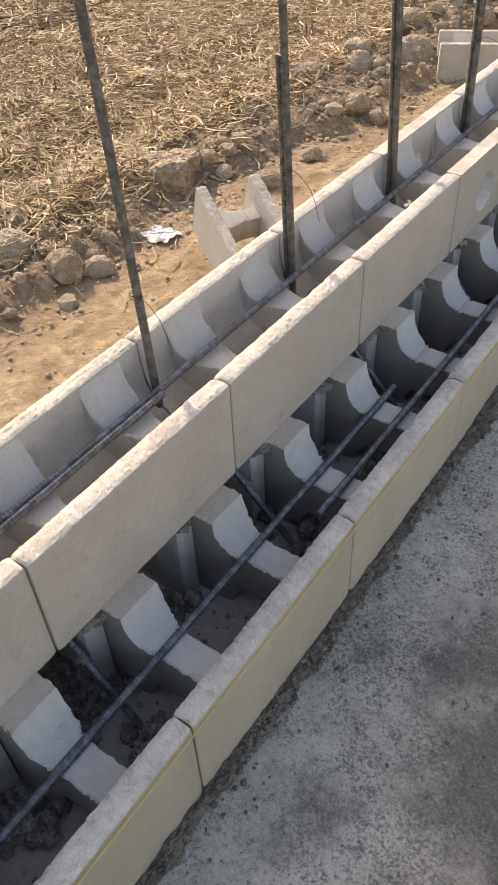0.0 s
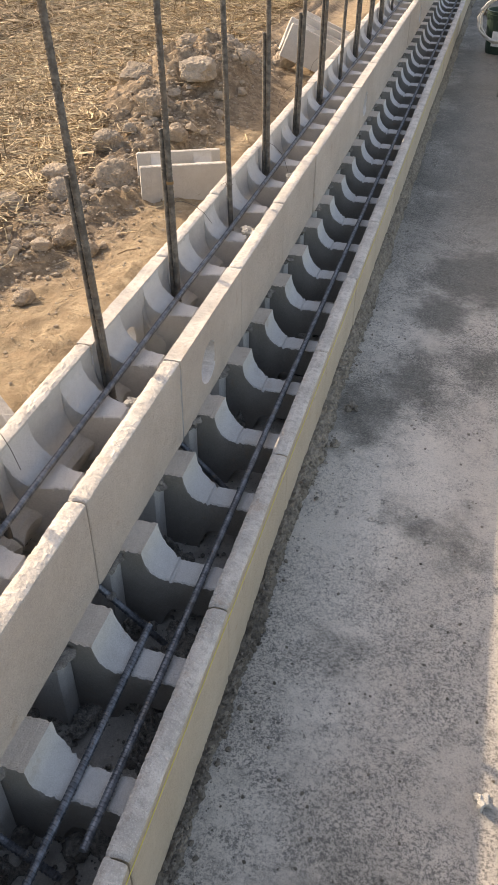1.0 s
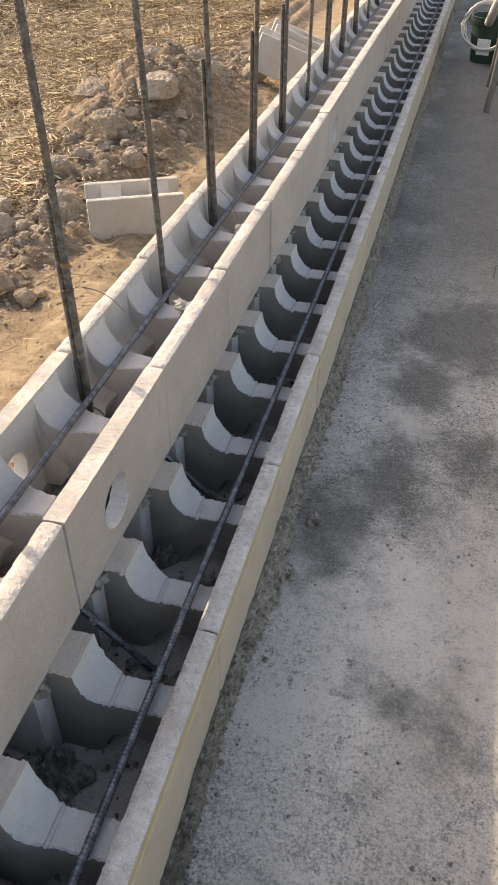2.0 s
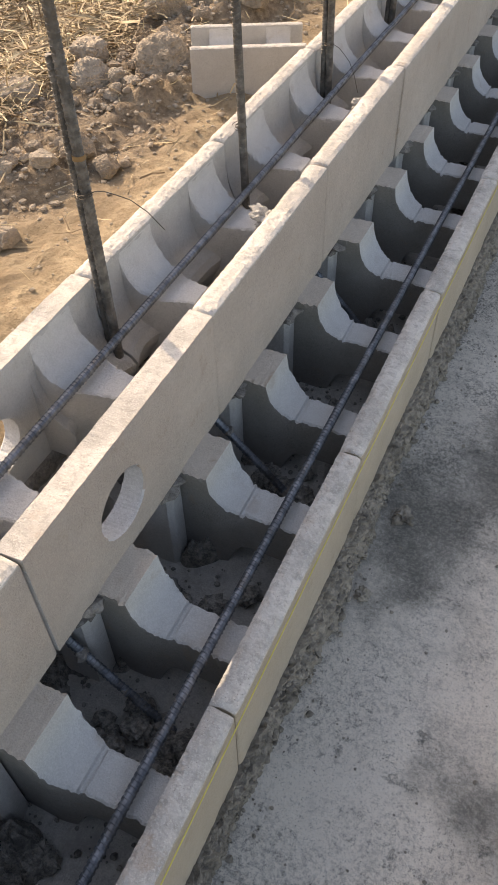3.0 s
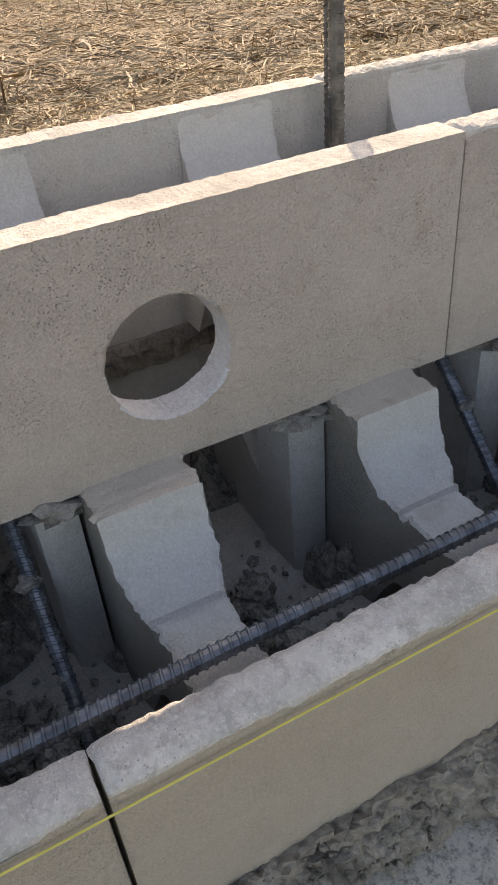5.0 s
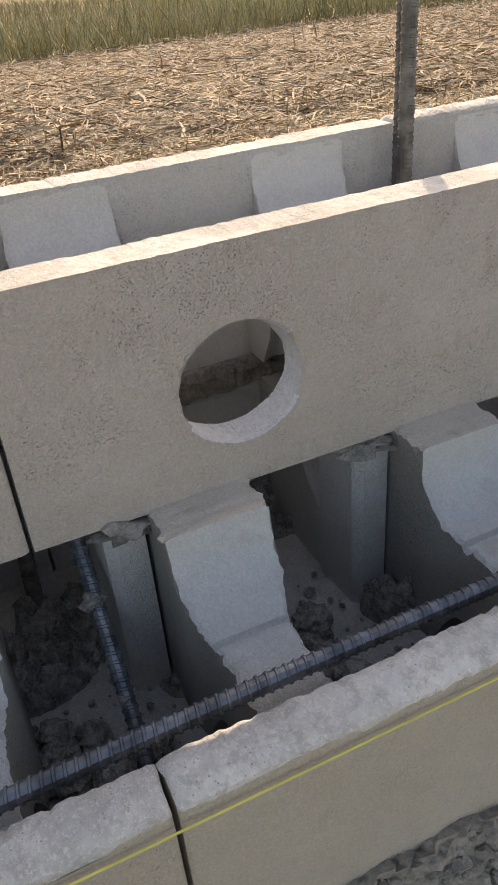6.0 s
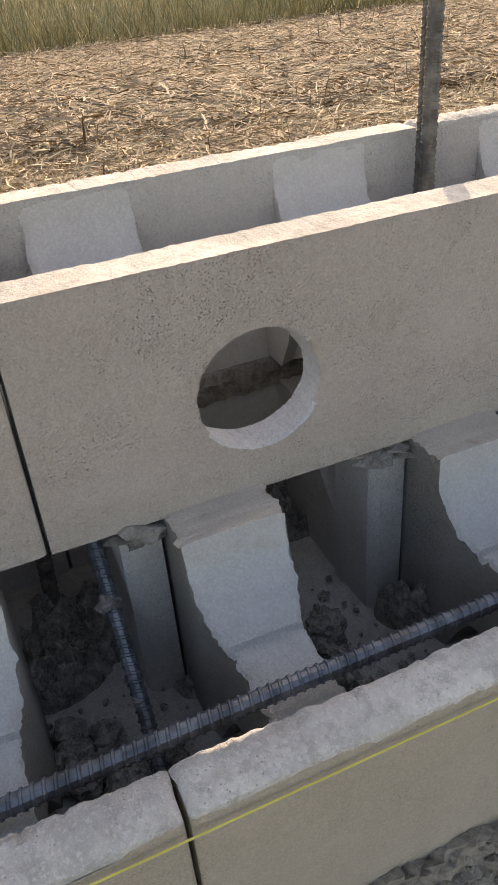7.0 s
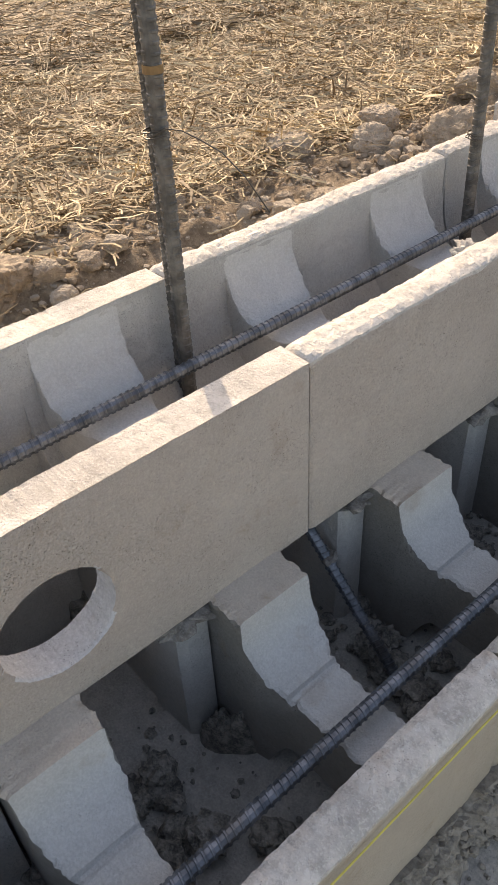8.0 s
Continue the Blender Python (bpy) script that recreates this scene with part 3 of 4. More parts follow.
def low_width(x):
    return 0.0330 + 0.0150 * smooth01((-0.14 - x) / 0.07)


UP_TOP = steps(-0.290, -0.345, 0.005) + steps(-0.348, -0.362, 0.002) + steps(-0.366, -0.402, 0.004)
UP_TOP += [-0.404 - 0.080 * math.sin(math.pi / 2 * i / 18) for i in range(1, 19)] + [-0.4848, -0.4862]


def up_saddle(x):
    if x > -0.350:
        return 0.4665
    if x > -0.357:
        return 0.463
    t = (-0.404 - x) / 0.080
    if t >= 1.0:
        return 0.552
    return 0.468 if t <= 0 else 0.468 + 0.080 * (1 - math.sqrt(max(0.0, 1 - t * t)))


def up_under(x):
    return 0.335 + 0.025 * smooth01((x + 0.460) / 0.06)


def up_width(x):
    return 0.029 + 0.025 * smooth01((-0.36 - x) / 0.11)


def stamp(parent, x, y, z, seed):
    """Smudged inspection stamp: a ring and short bars on the side of a web."""
    rnd = random.Random(seed)
    bm = bmesh.new()
    def bar(u0, v0, u1, v1, w):
        d = Vector((u1 - u0, v1 - v0)).normalized()
        n = Vector((-d.y, d.x)) * w
        ps = [(u0 + n.x, v0 + n.y), (u0 - n.x, v0 - n.y), (u1 - n.x, v1 - n.y), (u1 + n.x, v1 + n.y)]
        lo = [bm.verts.new((x + u * 1.8, y, z + v * 1.8)) for u, v in ps]
        hi = [bm.verts.new((x + u * 1.8, y - 0.0006, z + v * 1.8)) for u, v in ps]
        bm.faces.new(hi)
        for i in range(4):
            bm.faces.new((lo[i], lo[(i + 1) % 4], hi[(i + 1) % 4], hi[i]))
    for i in range(10):
        a, b = 2 * math.pi * i / 10, 2 * math.pi * (i + 1) / 10
        bar(0.009 * math.cos(a), 0.009 * math.sin(a), 0.009 * math.cos(b), 0.009 * math.sin(b), 0.0013)
    bar(-0.004, -0.003, 0.004, 0.003, 0.0014)
    for i in range(3):
        u = 0.014 + 0.006 * i
        bar(u, -0.006 + rnd.uniform(-0.002, 0.002), u + 0.002, 0.007, 0.0014)
    for i in range(9):
        u, v = rnd.uniform(-0.011, 0.016), rnd.uniform(-0.021, 0.006)
        bar(u, v, u + rnd.uniform(-0.005, 0.005), v + rnd.uniform(0.003, 0.008), 0.0013)
    me = bpy.data.meshes.new("stamp")
    bm.to_mesh(me)
    bm.free()
    me.materials.append(M_INK)
    ob = new("stamp", me)
    ob.parent = parent
    tagged(ob, "smudged black ink stamp")


def lower_block(seed, stamped):
    root = new("retaining_block")
    mesh_object("front_shell", *shell(L - 0.0006, 0.313 - Z1, 0.043, seed, 0.011), (M_FRONT, M_TOP), root, cut=(20, 5, 14)).location = (0, 0.0003, Z1)
    for i, y in enumerate((0.122, 0.377)):
        # Shade on the sides and skylight on the top faces come from the colours.
        w = mesh_object("web", *web((LOW_TOP, low_saddle), low_under, low_width, seed + i * 5), (M_WEB, M_SKYLIT_CUT, M_FLAT), root, cut=(12, 3, 7))
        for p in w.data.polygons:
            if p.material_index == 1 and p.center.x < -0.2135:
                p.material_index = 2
        w.location = (0, y, 0)
        rings = []
        for z in steps(Z1, 0.308, 0.018):
            rings.append([(-0.262 + 0.001 * ns(z * 60, seed), y - 0.053, z), (-0.262 + 0.001 * ns(z * 50, seed + 3), y - 0.080, z), (-0.270, y - 0.090, z), (-0.33, y - 0.094, z), (-0.33, y - 0.053, z)])
        mesh_object("shell_stub", *sweep(rings), M_GREY, root)
        if stamped == i:
            stamp(root, -0.085, y - 0.0325, 0.213, seed + i)
    return tagged(root, "grey concrete retaining wall block with two curved cross webs", "concrete block", "lower course of blocks")


def rear_block(seed):
    root = new("rear_block")
    b = mesh_object("back_shell", *shell(L - 0.0006, 0.305 - Z1, 0.042, seed, 0.004), M_GREY, root)
    b.location = (-0.486, 0.0003, Z1)
    for y in (0.055, 0.305):
        rings = []
        for x in steps(-0.325, -0.488, 0.02):
            zt = 0.298 - 0.12 * smooth01((x + 0.45) / 0.12) * 0.9
            rings.append([(x, y - 0.018, Z1), (x, y - 0.016, zt), (x, y + 0.016, zt), (x, y + 0.018, Z1)])
        mesh_object("web", *sweep(rings), M_GREY, root)
    return tagged(root, "grey concrete block behind the lower course", "concrete block", "rear lower course of blocks")


def upper_block(seed, hole=False, stamped=-1):
    root = new("retaining_block")
    f = holed_shell(L - 0.0006, 0.555 - Z2, 0.041, seed, 0.0026, 0.202, 0.100, 0.0565)[:2] if hole else shell(L - 0.0006, 0.555 - Z2, 0.041, seed, 0.0048)
    mesh_object("front_shell", *f, (M_BLOCK, M_TOP, M_RIM, M_GREY), root, cut="rim" if hole else (20, 5, 14)).location = (-0.260, 0.0003, Z2)
    b = holed_shell(L - 0.0006, 0.560 - Z2, 0.038, seed + 40, 0.004, 0.207, 0.106, 0.050)[:2] if hole else shell(L - 0.0006, 0.560 - Z2, 0.038, seed + 40, 0.004)
    mesh_object("back_shell", *b, (M_GREY, M_TOP, M_RIM, M_GREY), root, cut="rim" if hole else (20, 5, 14)).location = (-0.484, 0.0003, Z2)
    for i, y in enumerate((0.116, 0.378) if hole else (0.137, 0.390)):
        # Top faces again take the paler colour that paints skylight.
        mesh_object("web", *web((UP_TOP, up_saddle), up_under, up_width, seed + i * 5 + 60), (M_GREY, M_SKYLIT_CUT), root, cut=(12, 3, 7)).location = (0, y, 0)
        if stamped == i:
            stamp(root, -0.335, y - 0.0315, 0.440, seed + i)
    a, b = (0.116, 0.378) if hole else (0.137, 0.390)
    for i, (y0, y1) in enumerate(((0.003, a - 0.035), (0.305 if hole else a + 0.035, b - 0.030), (b + 0.035, L - 0.003))):
        haunch(root, y0, y1, seed + i)
    label = "grey concrete block with a round drain hole through both faces" if hole else "grey concrete block with two face shells and saddle webs"
    return tagged(root, label, "concrete block", "upper course of blocks")


def haunch(root, y0, y1, seed):
    """The rounded foot of the back shell between two webs."""
    rings = []
    for y in steps(y0, y1, 0.012):
        u = (y - y0) / (y1 - y0)
        reach = 0.050 + 0.014 * (2 * u - 1) ** 2 + 0.002 * ns(y * 30, seed)
        ring = [(-0.486, y, 0.335)]
        ring += [(-0.4835 + reach * (1 - math.cos(math.pi / 2 * i / 9)), y, 0.505 - 0.100 * math.sin(math.pi / 2 * i / 9) - 0.012 * (i == 9) + 0.0012 * ns(y * 60, i * 0.7, seed)) for i in range(10)]
        ring += [(-0.4835 + reach * 0.94, y, 0.374), (-0.4835 + reach * 0.6, y, 0.335)]
        rings.append(ring)
    mesh_object("haunch", *sweep(rings), M_GREY, root, smooth=False)


def lay(make, y0, variants, dx=0.0022, choose=None):
    made = []
    for k in range(WALL_N):
        rnd = random.Random(k * 7 + len(variants))
        m = pose(rnd.uniform(-dx, dx), y0 + L * k, rnd.uniform(-0.0008, 0.0008), 0, 0, rnd.uniform(-0.035, 0.035))
        key = choose(k) if choose else k % len(variants)
        if key not in made:
            made.append(key)
            ob = variants[key]
            ob.matrix_basis = m
        else:
            copy_thing(variants[key], m)


lay(None, WALL_Y0, [lower_block(6, 0), lower_block(17, 1), lower_block(29, -1), lower_block(41, 0), lower_block(53, -1)])
lay(None, WALL_Y0, [rear_block(5), rear_block(77)])
HOLED = {5: 5, 10: 5, 15: 5, 20: 5}
lay(None, WALL_Y0 - 0.027, [upper_block(2), upper_block(19, stamped=0), upper_block(31), upper_block(47, stamped=1), upper_block(59), upper_block(71, hole=True)],
    choose=lambda k: HOLED.get(k, k % 5))

# mortar on the stubs and along the bed joint of the rear wall
for nm, x0, w0, z0, h0 in (("joint_mortar", -0.488, 0.026, 0.296, 0.034),):
    rings = []
    for y in steps(-2.4, 6.0, 0.006):
        n1, n2 = fbm(y * 12, 3.0), fbm(y * 55, 7.0)
        e = w0 * (0.55 + 0.35 * n1 + 0.25 * n2)
        rings.append([(x0, y, z0 + h0), (x0 + e * 0.7, y, z0 + h0 - 0.003), (x0 + e, y, z0 + h0 * 0.6 + 0.006 * n2), (x0 + e * (0.8 + 0.5 * n2), y, z0 + h0 * 0.35 + 0.006 * n1), (x0 + e * 0.7, y, z0 - 0.004 + 0.010 * n1), (x0, y, z0 - 0.006)])
    tagged(mesh_object(nm, *sweep(rings, closed=False, caps=False), M_MORTAR), "rough mortar joint between the block courses", "mortar", kind="stuff")
vs, fs = [], []
for k in range(WALL_N):
    for y in (0.128, 0.378):
        bm = lump_mesh(k * 2 + y, 0.9, 3, 0.6, True)
        o = len(vs)
        vs += [(-0.274 + v.co.x * 0.050, WALL_Y0 + L * k + y - 0.072 + v.co.y * 0.060, 0.316 + v.co.z * 0.034) for v in bm.verts]
        fs += [tuple(v.index + o for v in f.verts) for f in bm.faces]
        bm.free()
for k in range(1, WALL_N):
    for dx_, dz_, sz in ((-0.138, 0.124, 0.030), (-0.263, 0.250, 0.020), (-0.20, 0.186, 0.012)):
        bm = lump_mesh(k * 3.1 + dx_ * 40, 0.7, 2, 0.8)
        o = len(vs)
        vs += [(dx_ + v.co.x * sz, WALL_Y0 + L * k + 0.011 + v.co.y * sz * 1.1, dz_ + v.co.z * sz) for v in bm.verts]
        fs += [tuple(v.index + o for v in f.verts) for f in bm.faces]
        bm.free()
tagged(mesh_object("joint_mortar", vs, fs, M_MORTAR), "dabs of dry mortar on the block stubs and dowels", "mortar", kind="stuff")


# ---------------------------------------------------------------- reinforcement
def lay_bar(name, start, end, radius, label, group, wobble=0.0, set_back=0.0):
    a, b = Vector(start), Vector(end)
    ln = (b - a).length
    v, f = rebar(ln, radius)
    if wobble:
        v = [(x + wobble * ns(z * 0.9, 1.7, radius * 99), y + wobble * 0.5 * ns(z * 0.9, 9.1), z) for x, y, z in v]
    if set_back:
        # laid straight at first, then drawn inwards by this much
        v = [(x, y + set_back * smooth01((z - 0.35) / 0.85), z) for x, y, z in v]
    ob = mesh_object(name, v, f, M_STEEL, smooth=False)
    ob.matrix_basis = Matrix.Translation(a) @ (b - a).to_track_quat("Z", "Y").to_matrix().to_4x4()
    return tagged(ob, label, "rebar", group)


lay_bar("reinforcing_bar", (-0.420, -2.5, 0.483), (-0.420, 11.0, 0.483), 0.0068, "ribbed steel bar lying along the upper block channel", "horizontal bars", 0.004)
lay_bar("reinforcing_bar", (-0.405, -2.5, 0.485), (-0.405, -1.06, 0.485), 0.0068, "ribbed steel bar end lapped in the upper channel", "horizontal bars")
lay_bar("reinforcing_bar", (-0.089, -0.985, 0.260), (-0.089, 11.0, 0.260), 0.0072, "ribbed steel bar lying on the lower webs", "horizontal bars", 0.0, 0.013)
lay_bar("reinforcing_bar", (-0.146, -2.5, 0.256), (-0.153, -0.548, 0.257), 0.0072, "ribbed steel bar end lapped beside the next one", "horizontal bars")

dv, df = rebar(0.285, 0.0068)
dowel = tagged(mesh_object("dowel_bar", dv, df, M_STEEL), "short ribbed dowel slanting down from the block joint into mortar", "rebar", "dowels")
for k in range(1, WALL_N):
    y = WALL_Y0 + L * k + 0.011
    m = Matrix.Translation((-0.122, y, 0.105)) @ (Vector((-0.200, 0.004 * (k % 3 - 1), 0.202))).to_track_quat("Z", "Y").to_matrix().to_4x4()
    if k == 1:
        dowel.matrix_basis = m
    else:
        copy_thing(dowel, m)

vv, vf = rebar(1.95, 0.0080, 14, 0.0090, 1.12)
wire_v, wire_f = tube([(0.0115 * math.cos(a) + 0.004 * (a > 15), 0.0115 * math.sin(a), 0.004 * math.sin(a * 0.31)) for a in [i * 0.5 for i in range(34)]] +
                      [(0.018, 0.006, 0.004), (0.026, 0.016, 0.0), (0.038, 0.026, -0.010), (0.052, 0.038, -0.024), (0.068, 0.048, -0.048), (0.078, 0.060, -0.085)], 0.0007)
upright = mesh_object("vertical_bar", vv, vf, M_RUSTY)
tagged(upright, "tall ribbed steel bar standing in the block core", "rebar", "vertical bars")
sv_, sf_ = rebar(0.86, 0.0066, 10, 0.0082, 1.12)
starter = tagged(mesh_object("starter_bar", sv_, sf_, M_RUSTY), "short starter bar lapped against a tall bar", "rebar", "starter bars")
bv_, bf_ = sweep([[(0.0098 * math.cos(2 * math.pi * q / 16), 0.0098 * math.sin(2 * math.pi * q / 16), z) for q in range(16)] for z in (0.0, 0.002, 0.004, 0.007)])
tie = tagged(mesh_object("tie_wire", wire_v, wire_f, M_WIRE), "thin twisted wire tied round the bars", "wire", "tie wires")
# shift along the wall, then metres sideways for each metre up
LEANS = {3: (-0.003, -0.022, -0.024), 4: (-0.001, -0.020, -0.028), 5: (0.008, -0.080, 0.041), 6: (-0.009, -0.029, 0.018), 7: (0.016, -0.039, 0.022), 8: (0.002, -0.011, -0.020),
         9: (0.005, 0.02, -0.02), 10: (0.0, 0.0, 0.0), 11: (0.0, 0.006, 0.0)}
for k in range(WALL_N):
    rnd = random.Random(k + 100)
    dy, gx, gy = LEANS.get(k, (rnd.uniform(-0.004, 0.010), rnd.uniform(-0.03, 0.02), rnd.uniform(-0.03, 0.03)))
    x0, y0 = -0.450 - 0.342 * gx, WALL_Y0 - 0.027 + L * k + dy - 0.342 * gy
    turn = Vector((gx, gy, 1)).to_track_quat("Z", "Y").to_matrix().to_4x4()
    m = Matrix.Translation((x0, y0, 0.118)) @ turn @ pose(0, 0, 0, 0, 0, rnd.uniform(0, 360))
    ms = Matrix.Translation((x0 - 0.0158, y0 + 0.003, 0.118)) @ turn @ pose(0, 0, -rnd.uniform(0.0, 0.08), 0, 0, rnd.uniform(0, 360))
    tz = 0.56 + rnd.uniform(0.0, 0.2)
    mt = pose(x0 + gx * (tz - 0.118), y0 + gy * (tz - 0.118) - 0.006, tz, rnd.uniform(-12, 12), rnd.uniform(-12, 12), rnd.uniform(0, 360))
    if k == 0:
        upright.matrix_basis, starter.matrix_basis, tie.matrix_basis = m, ms, mt
    else:
        bar = copy_thing(upright, m)
        if k == 6:
            mark = mesh_object("paint_mark", bv_, bf_, M_ORANGE, bar, "orange paint band")
            mark.location = (0, 0, 0.655)
        if k % 4 != 3:
            copy_thing(starter, ms)
        copy_thing(tie, mt)

# the mason's line along the front face
tagged(mesh_object("masons_line", *tube([(0.0045, y, 0.298 + 0.0012 * ns(y * 0.7, 3)) for y in steps(-2.4, 10.9, 0.25)], 0.0009), M_STRING), "taut yellow nylon mason's line along the front face", "string")

# pale mortar droppings on the upper webs
for x, y, z, s in ((-0.336, 0.842, 0.500, 0.045), (-0.320, 1.365, 0.505, 0.035), (-0.334, -0.14, 0.500, 0.032)):
    bm = lump_mesh(y * 9, 0.8, 4, 0.6, True)
    for v in bm.verts:
        v.co = v.co * (1 + 0.25 * ns(v.co.x * 12, v.co.y * 12, v.co.z * 12)) * s * 1.25
    ob = part("mortar_dropping", bm, M_LUMP, None)
    ob.location = (x, y, z - 0.006)
    tagged(ob, "crumbly pale mortar dropped on the web", "mortar lump", "mortar droppings")


# ---------------------------------------------------------------- loose blocks in the field
def loose(m):
    ob = upper_block(90, stamped=-1)
    tagged(ob, "loose grey concrete block lying on the earth", "concrete block", "loose blocks")
    ob["group"] = "loose blocks"
    for c in ob.children:
        if c.name.startswith("front_shell"):
            c.data.materials[0] = M_GREY
    ob.matrix_basis = m @ Matrix.Translation((0.385, -0.25, -Z2))
    return ob


SLOPE = Matrix.Translation((0, 0, 0.298)) @ Matrix.Rotation(-FALL, 4, "Y") @ Matrix.Translation((0, 0, -0.298))
# block axes: x across (front shell at +x), y along its length
first = loose(pose(-1.327, 2.85, -0.232, 0, 0, -63))
for m in (pose(-1.19, 0.29, -0.17, 0, 0, 60.3) @ Matrix.Rotation(radians(22), 4, "X"), SLOPE @ pose(-1.203, 5.643, -0.015, -27, 0, -74) @ Matrix.Scale(1.15, 4), SLOPE @ pose(-1.17, 5.99, -0.02, -27, 0, -74) @ Matrix.Scale(1.15, 4)):
    copy_thing(first, m @ Matrix.Translation((0.385, -0.25, -Z2)))


# ---------------------------------------------------------------- clods, stones and straw
def clod_mesh(i):
    """A broken lump: a ball cut by planes, then crumbled."""
    rnd = random.Random(i + 400)
    bm = bmesh.new()
    bmesh.ops.create_icosphere(bm, subdivisions=5, radius=0.5)
    planes = []
    for n in range(11):
        d = Vector((rnd.gauss(0, 1), rnd.gauss(0, 1), rnd.gauss(0, 0.8))).normalized()
        planes.append((d, rnd.uniform(0.27, 0.44)))
    for v in bm.verts:
        p = v.co.copy()
        r = 0.5
        for d, h in planes:
            c = p.normalized().dot(d)
            if c > 0.05:
                r = min(r, h / c)
        p = p.normalized() * r
        q = p * (1 + 0.09 * fbm(p.x * 6 + i, p.y * 6, p.z * 6, 3) - 0.10 * abs(fbm(p.x * 13, p.y * 13 + i, p.z * 13, 3)) + 0.035 * ns(p.x * 46, p.y * 46, p.z * 46 + i))
        q.z *= 0.72
        if q.z < -0.16:
            q.z = -0.16 + (q.z + 0.16) * 0.3
        v.co = q
    return bm


clods = [tagged(part("earth_clod", clod_mesh(i), M_ROCK, None), "dry brown clod of earth", "clod", "clods") for i in range(6)]
used = set()


def drop_clod(i, x, y, s, turn, sink=0.03):
    sink += 0.10 * smooth01((s - 0.15) / 0.2)
    z = ground_height(x, y) + s * (0.16 - sink)
    m = pose(x, y, z, 0, 0, turn) @ Matrix.Scale(s, 4)
    src = clods[i]
    if i not in used:
        used.add(i)
        src.matrix_basis = m
    else:
        c = src.copy()
        scene.collection.objects.link(c)
        c.matrix_basis = m


BIG = ((-2.02, 0.84, 0.34), (-1.85, -0.08, 0.19), (-1.76, 0.03, 0.15), (-2.13, -0.12, 0.24), (-2.12, 1.60, 0.15), (-1.65, 1.97, 0.17), (-2.11, 2.75, 0.22), (-1.72, 2.80, 0.30),
       (-1.57, 1.39, 0.12), (-1.60, 1.02, 0.15), (-2.30, 0.07, 0.18), (-1.50, 1.93, 0.13), (-2.20, 2.27, 0.26), (-1.95, 2.55, 0.24), (-1.83, 1.0, 0.11), (-1.90, 3.85, 0.30),
       (-2.25, 4.5, 0.34), (-2.10, 5.2, 0.36), (-1.72, 4.3, 0.30), (-1.80, 5.4, 0.28), (-1.55, 4.9, 0.20), (-2.40, 5.4, 0.28), (-1.95, 6.0, 0.26), (-1.42, 5.62, 0.24), (-1.70, -0.22, 0.09), (-1.88, 0.22, 0.10),
       (-1.60, 3.5, 0.16), (-2.0, 3.3, 0.22), (-1.82, 1.75, 0.10))
for n, (x, y, s) in enumerate(BIG):
    drop_clod(n % 6, x, y, s, n * 67)
rnd = random.Random(5)
for n in range(330):
    y = rnd.uniform(-1.0, 6.6)
    x = soil_edge(y) + 0.12 - 0.70 * rnd.betavariate(1.6, 1.6)
    drop_clod(n % 6, x, y, 0.025 + 0.085 * rnd.random() ** 2.2, rnd.uniform(0, 360))


def scatter_grit(name, spots, material, label, category, sub=1):
    """Many small crumbs as one mesh."""
    base = lump_mesh(4.4, 0.6, sub, 0.75)
    bvs = np.array([v.co[:] for v in base.verts])
    bfs = [tuple(v.index for v in f.verts) for f in base.faces]
    base.free()
    vs, fs = [], []
    for n, (x, y, z, s, a) in enumerate(spots):
        c, d = math.cos(a), math.sin(a)
        p = bvs * s
        q = np.stack([p[:, 0] * c - p[:, 1] * d + x, p[:, 0] * d + p[:, 1] * c + y, p[:, 2] + z], 1)
        o = len(vs)
        vs += q.tolist()
        fs += [tuple(i + o for i in f) for f in bfs]
    return tagged(mesh_object(name, vs, fs, material), label, category, kind="stuff")


rnd = random.Random(8)
spots = []
for n in range(8500):
    y = rnd.uniform(-1.3, 6.8)
    x = soil_edge(y) + 0.25 - 1.0 * rnd.betavariate(2.2, 1.8)
    s = 0.006 + 0.03 * rnd.random() ** 3.5
    spots.append((x, y, ground_height(x, y) + s * 0.15, s, rnd.uniform(0, 6.28)))
for n in range(4200):
    x, y = rnd.uniform(-1.85, -0.85), rnd.uniform(-1.5, 6)
    s = 0.0035 + 0.022 * rnd.random() ** 6
    spots.append((x, y, ground_height(x, y) + s * 0.15, s, rnd.uniform(0, 6.28)))
scatter_grit("earth_crumbs", spots, M_ROCK, "small crumbs of dry earth", "crumbs")
spots = []
for n in range(3600):
    x, y = 0.04 + 0.75 * rnd.random() ** 1.5, rnd.uniform(-1.8, 3.5)
    s = 0.0016 + 0.009 * rnd.random() ** 7
    spots.append((x, y, SLAB_Z + s * 0.2, s, rnd.uniform(0, 6.28)))
for n in range(350):
    y = rnd.uniform(-2.0, 4.0)
    s = 0.003 + 0.014 * rnd.random() ** 4
    spots.append((0.02 + abs(rnd.gauss(0.008, 0.014)), y, SLAB_Z + s * 0.2, s, rnd.uniform(0, 6.28)))
scatter_grit("mortar_crumbs", spots, M_BEDDING, "mortar crumbs and grit on the slab", "crumbs")
for x, y, s in ((0.543, -0.611, 0.034), (0.075, 0.60, 0.045), (0.06, 0.40, 0.028)):
    ob = part("mortar_lump", lump_mesh(s * 100, 0.7, 3, 0.8, True), M_LUMP if s == 0.034 else M_BEDDING, None, m=pose(x, y, SLAB_Z + s * 0.14) @ Matrix.Scale(s, 4))
    tagged(ob, "small lump of dried mortar on the slab", "mortar lump", "mortar lumps")


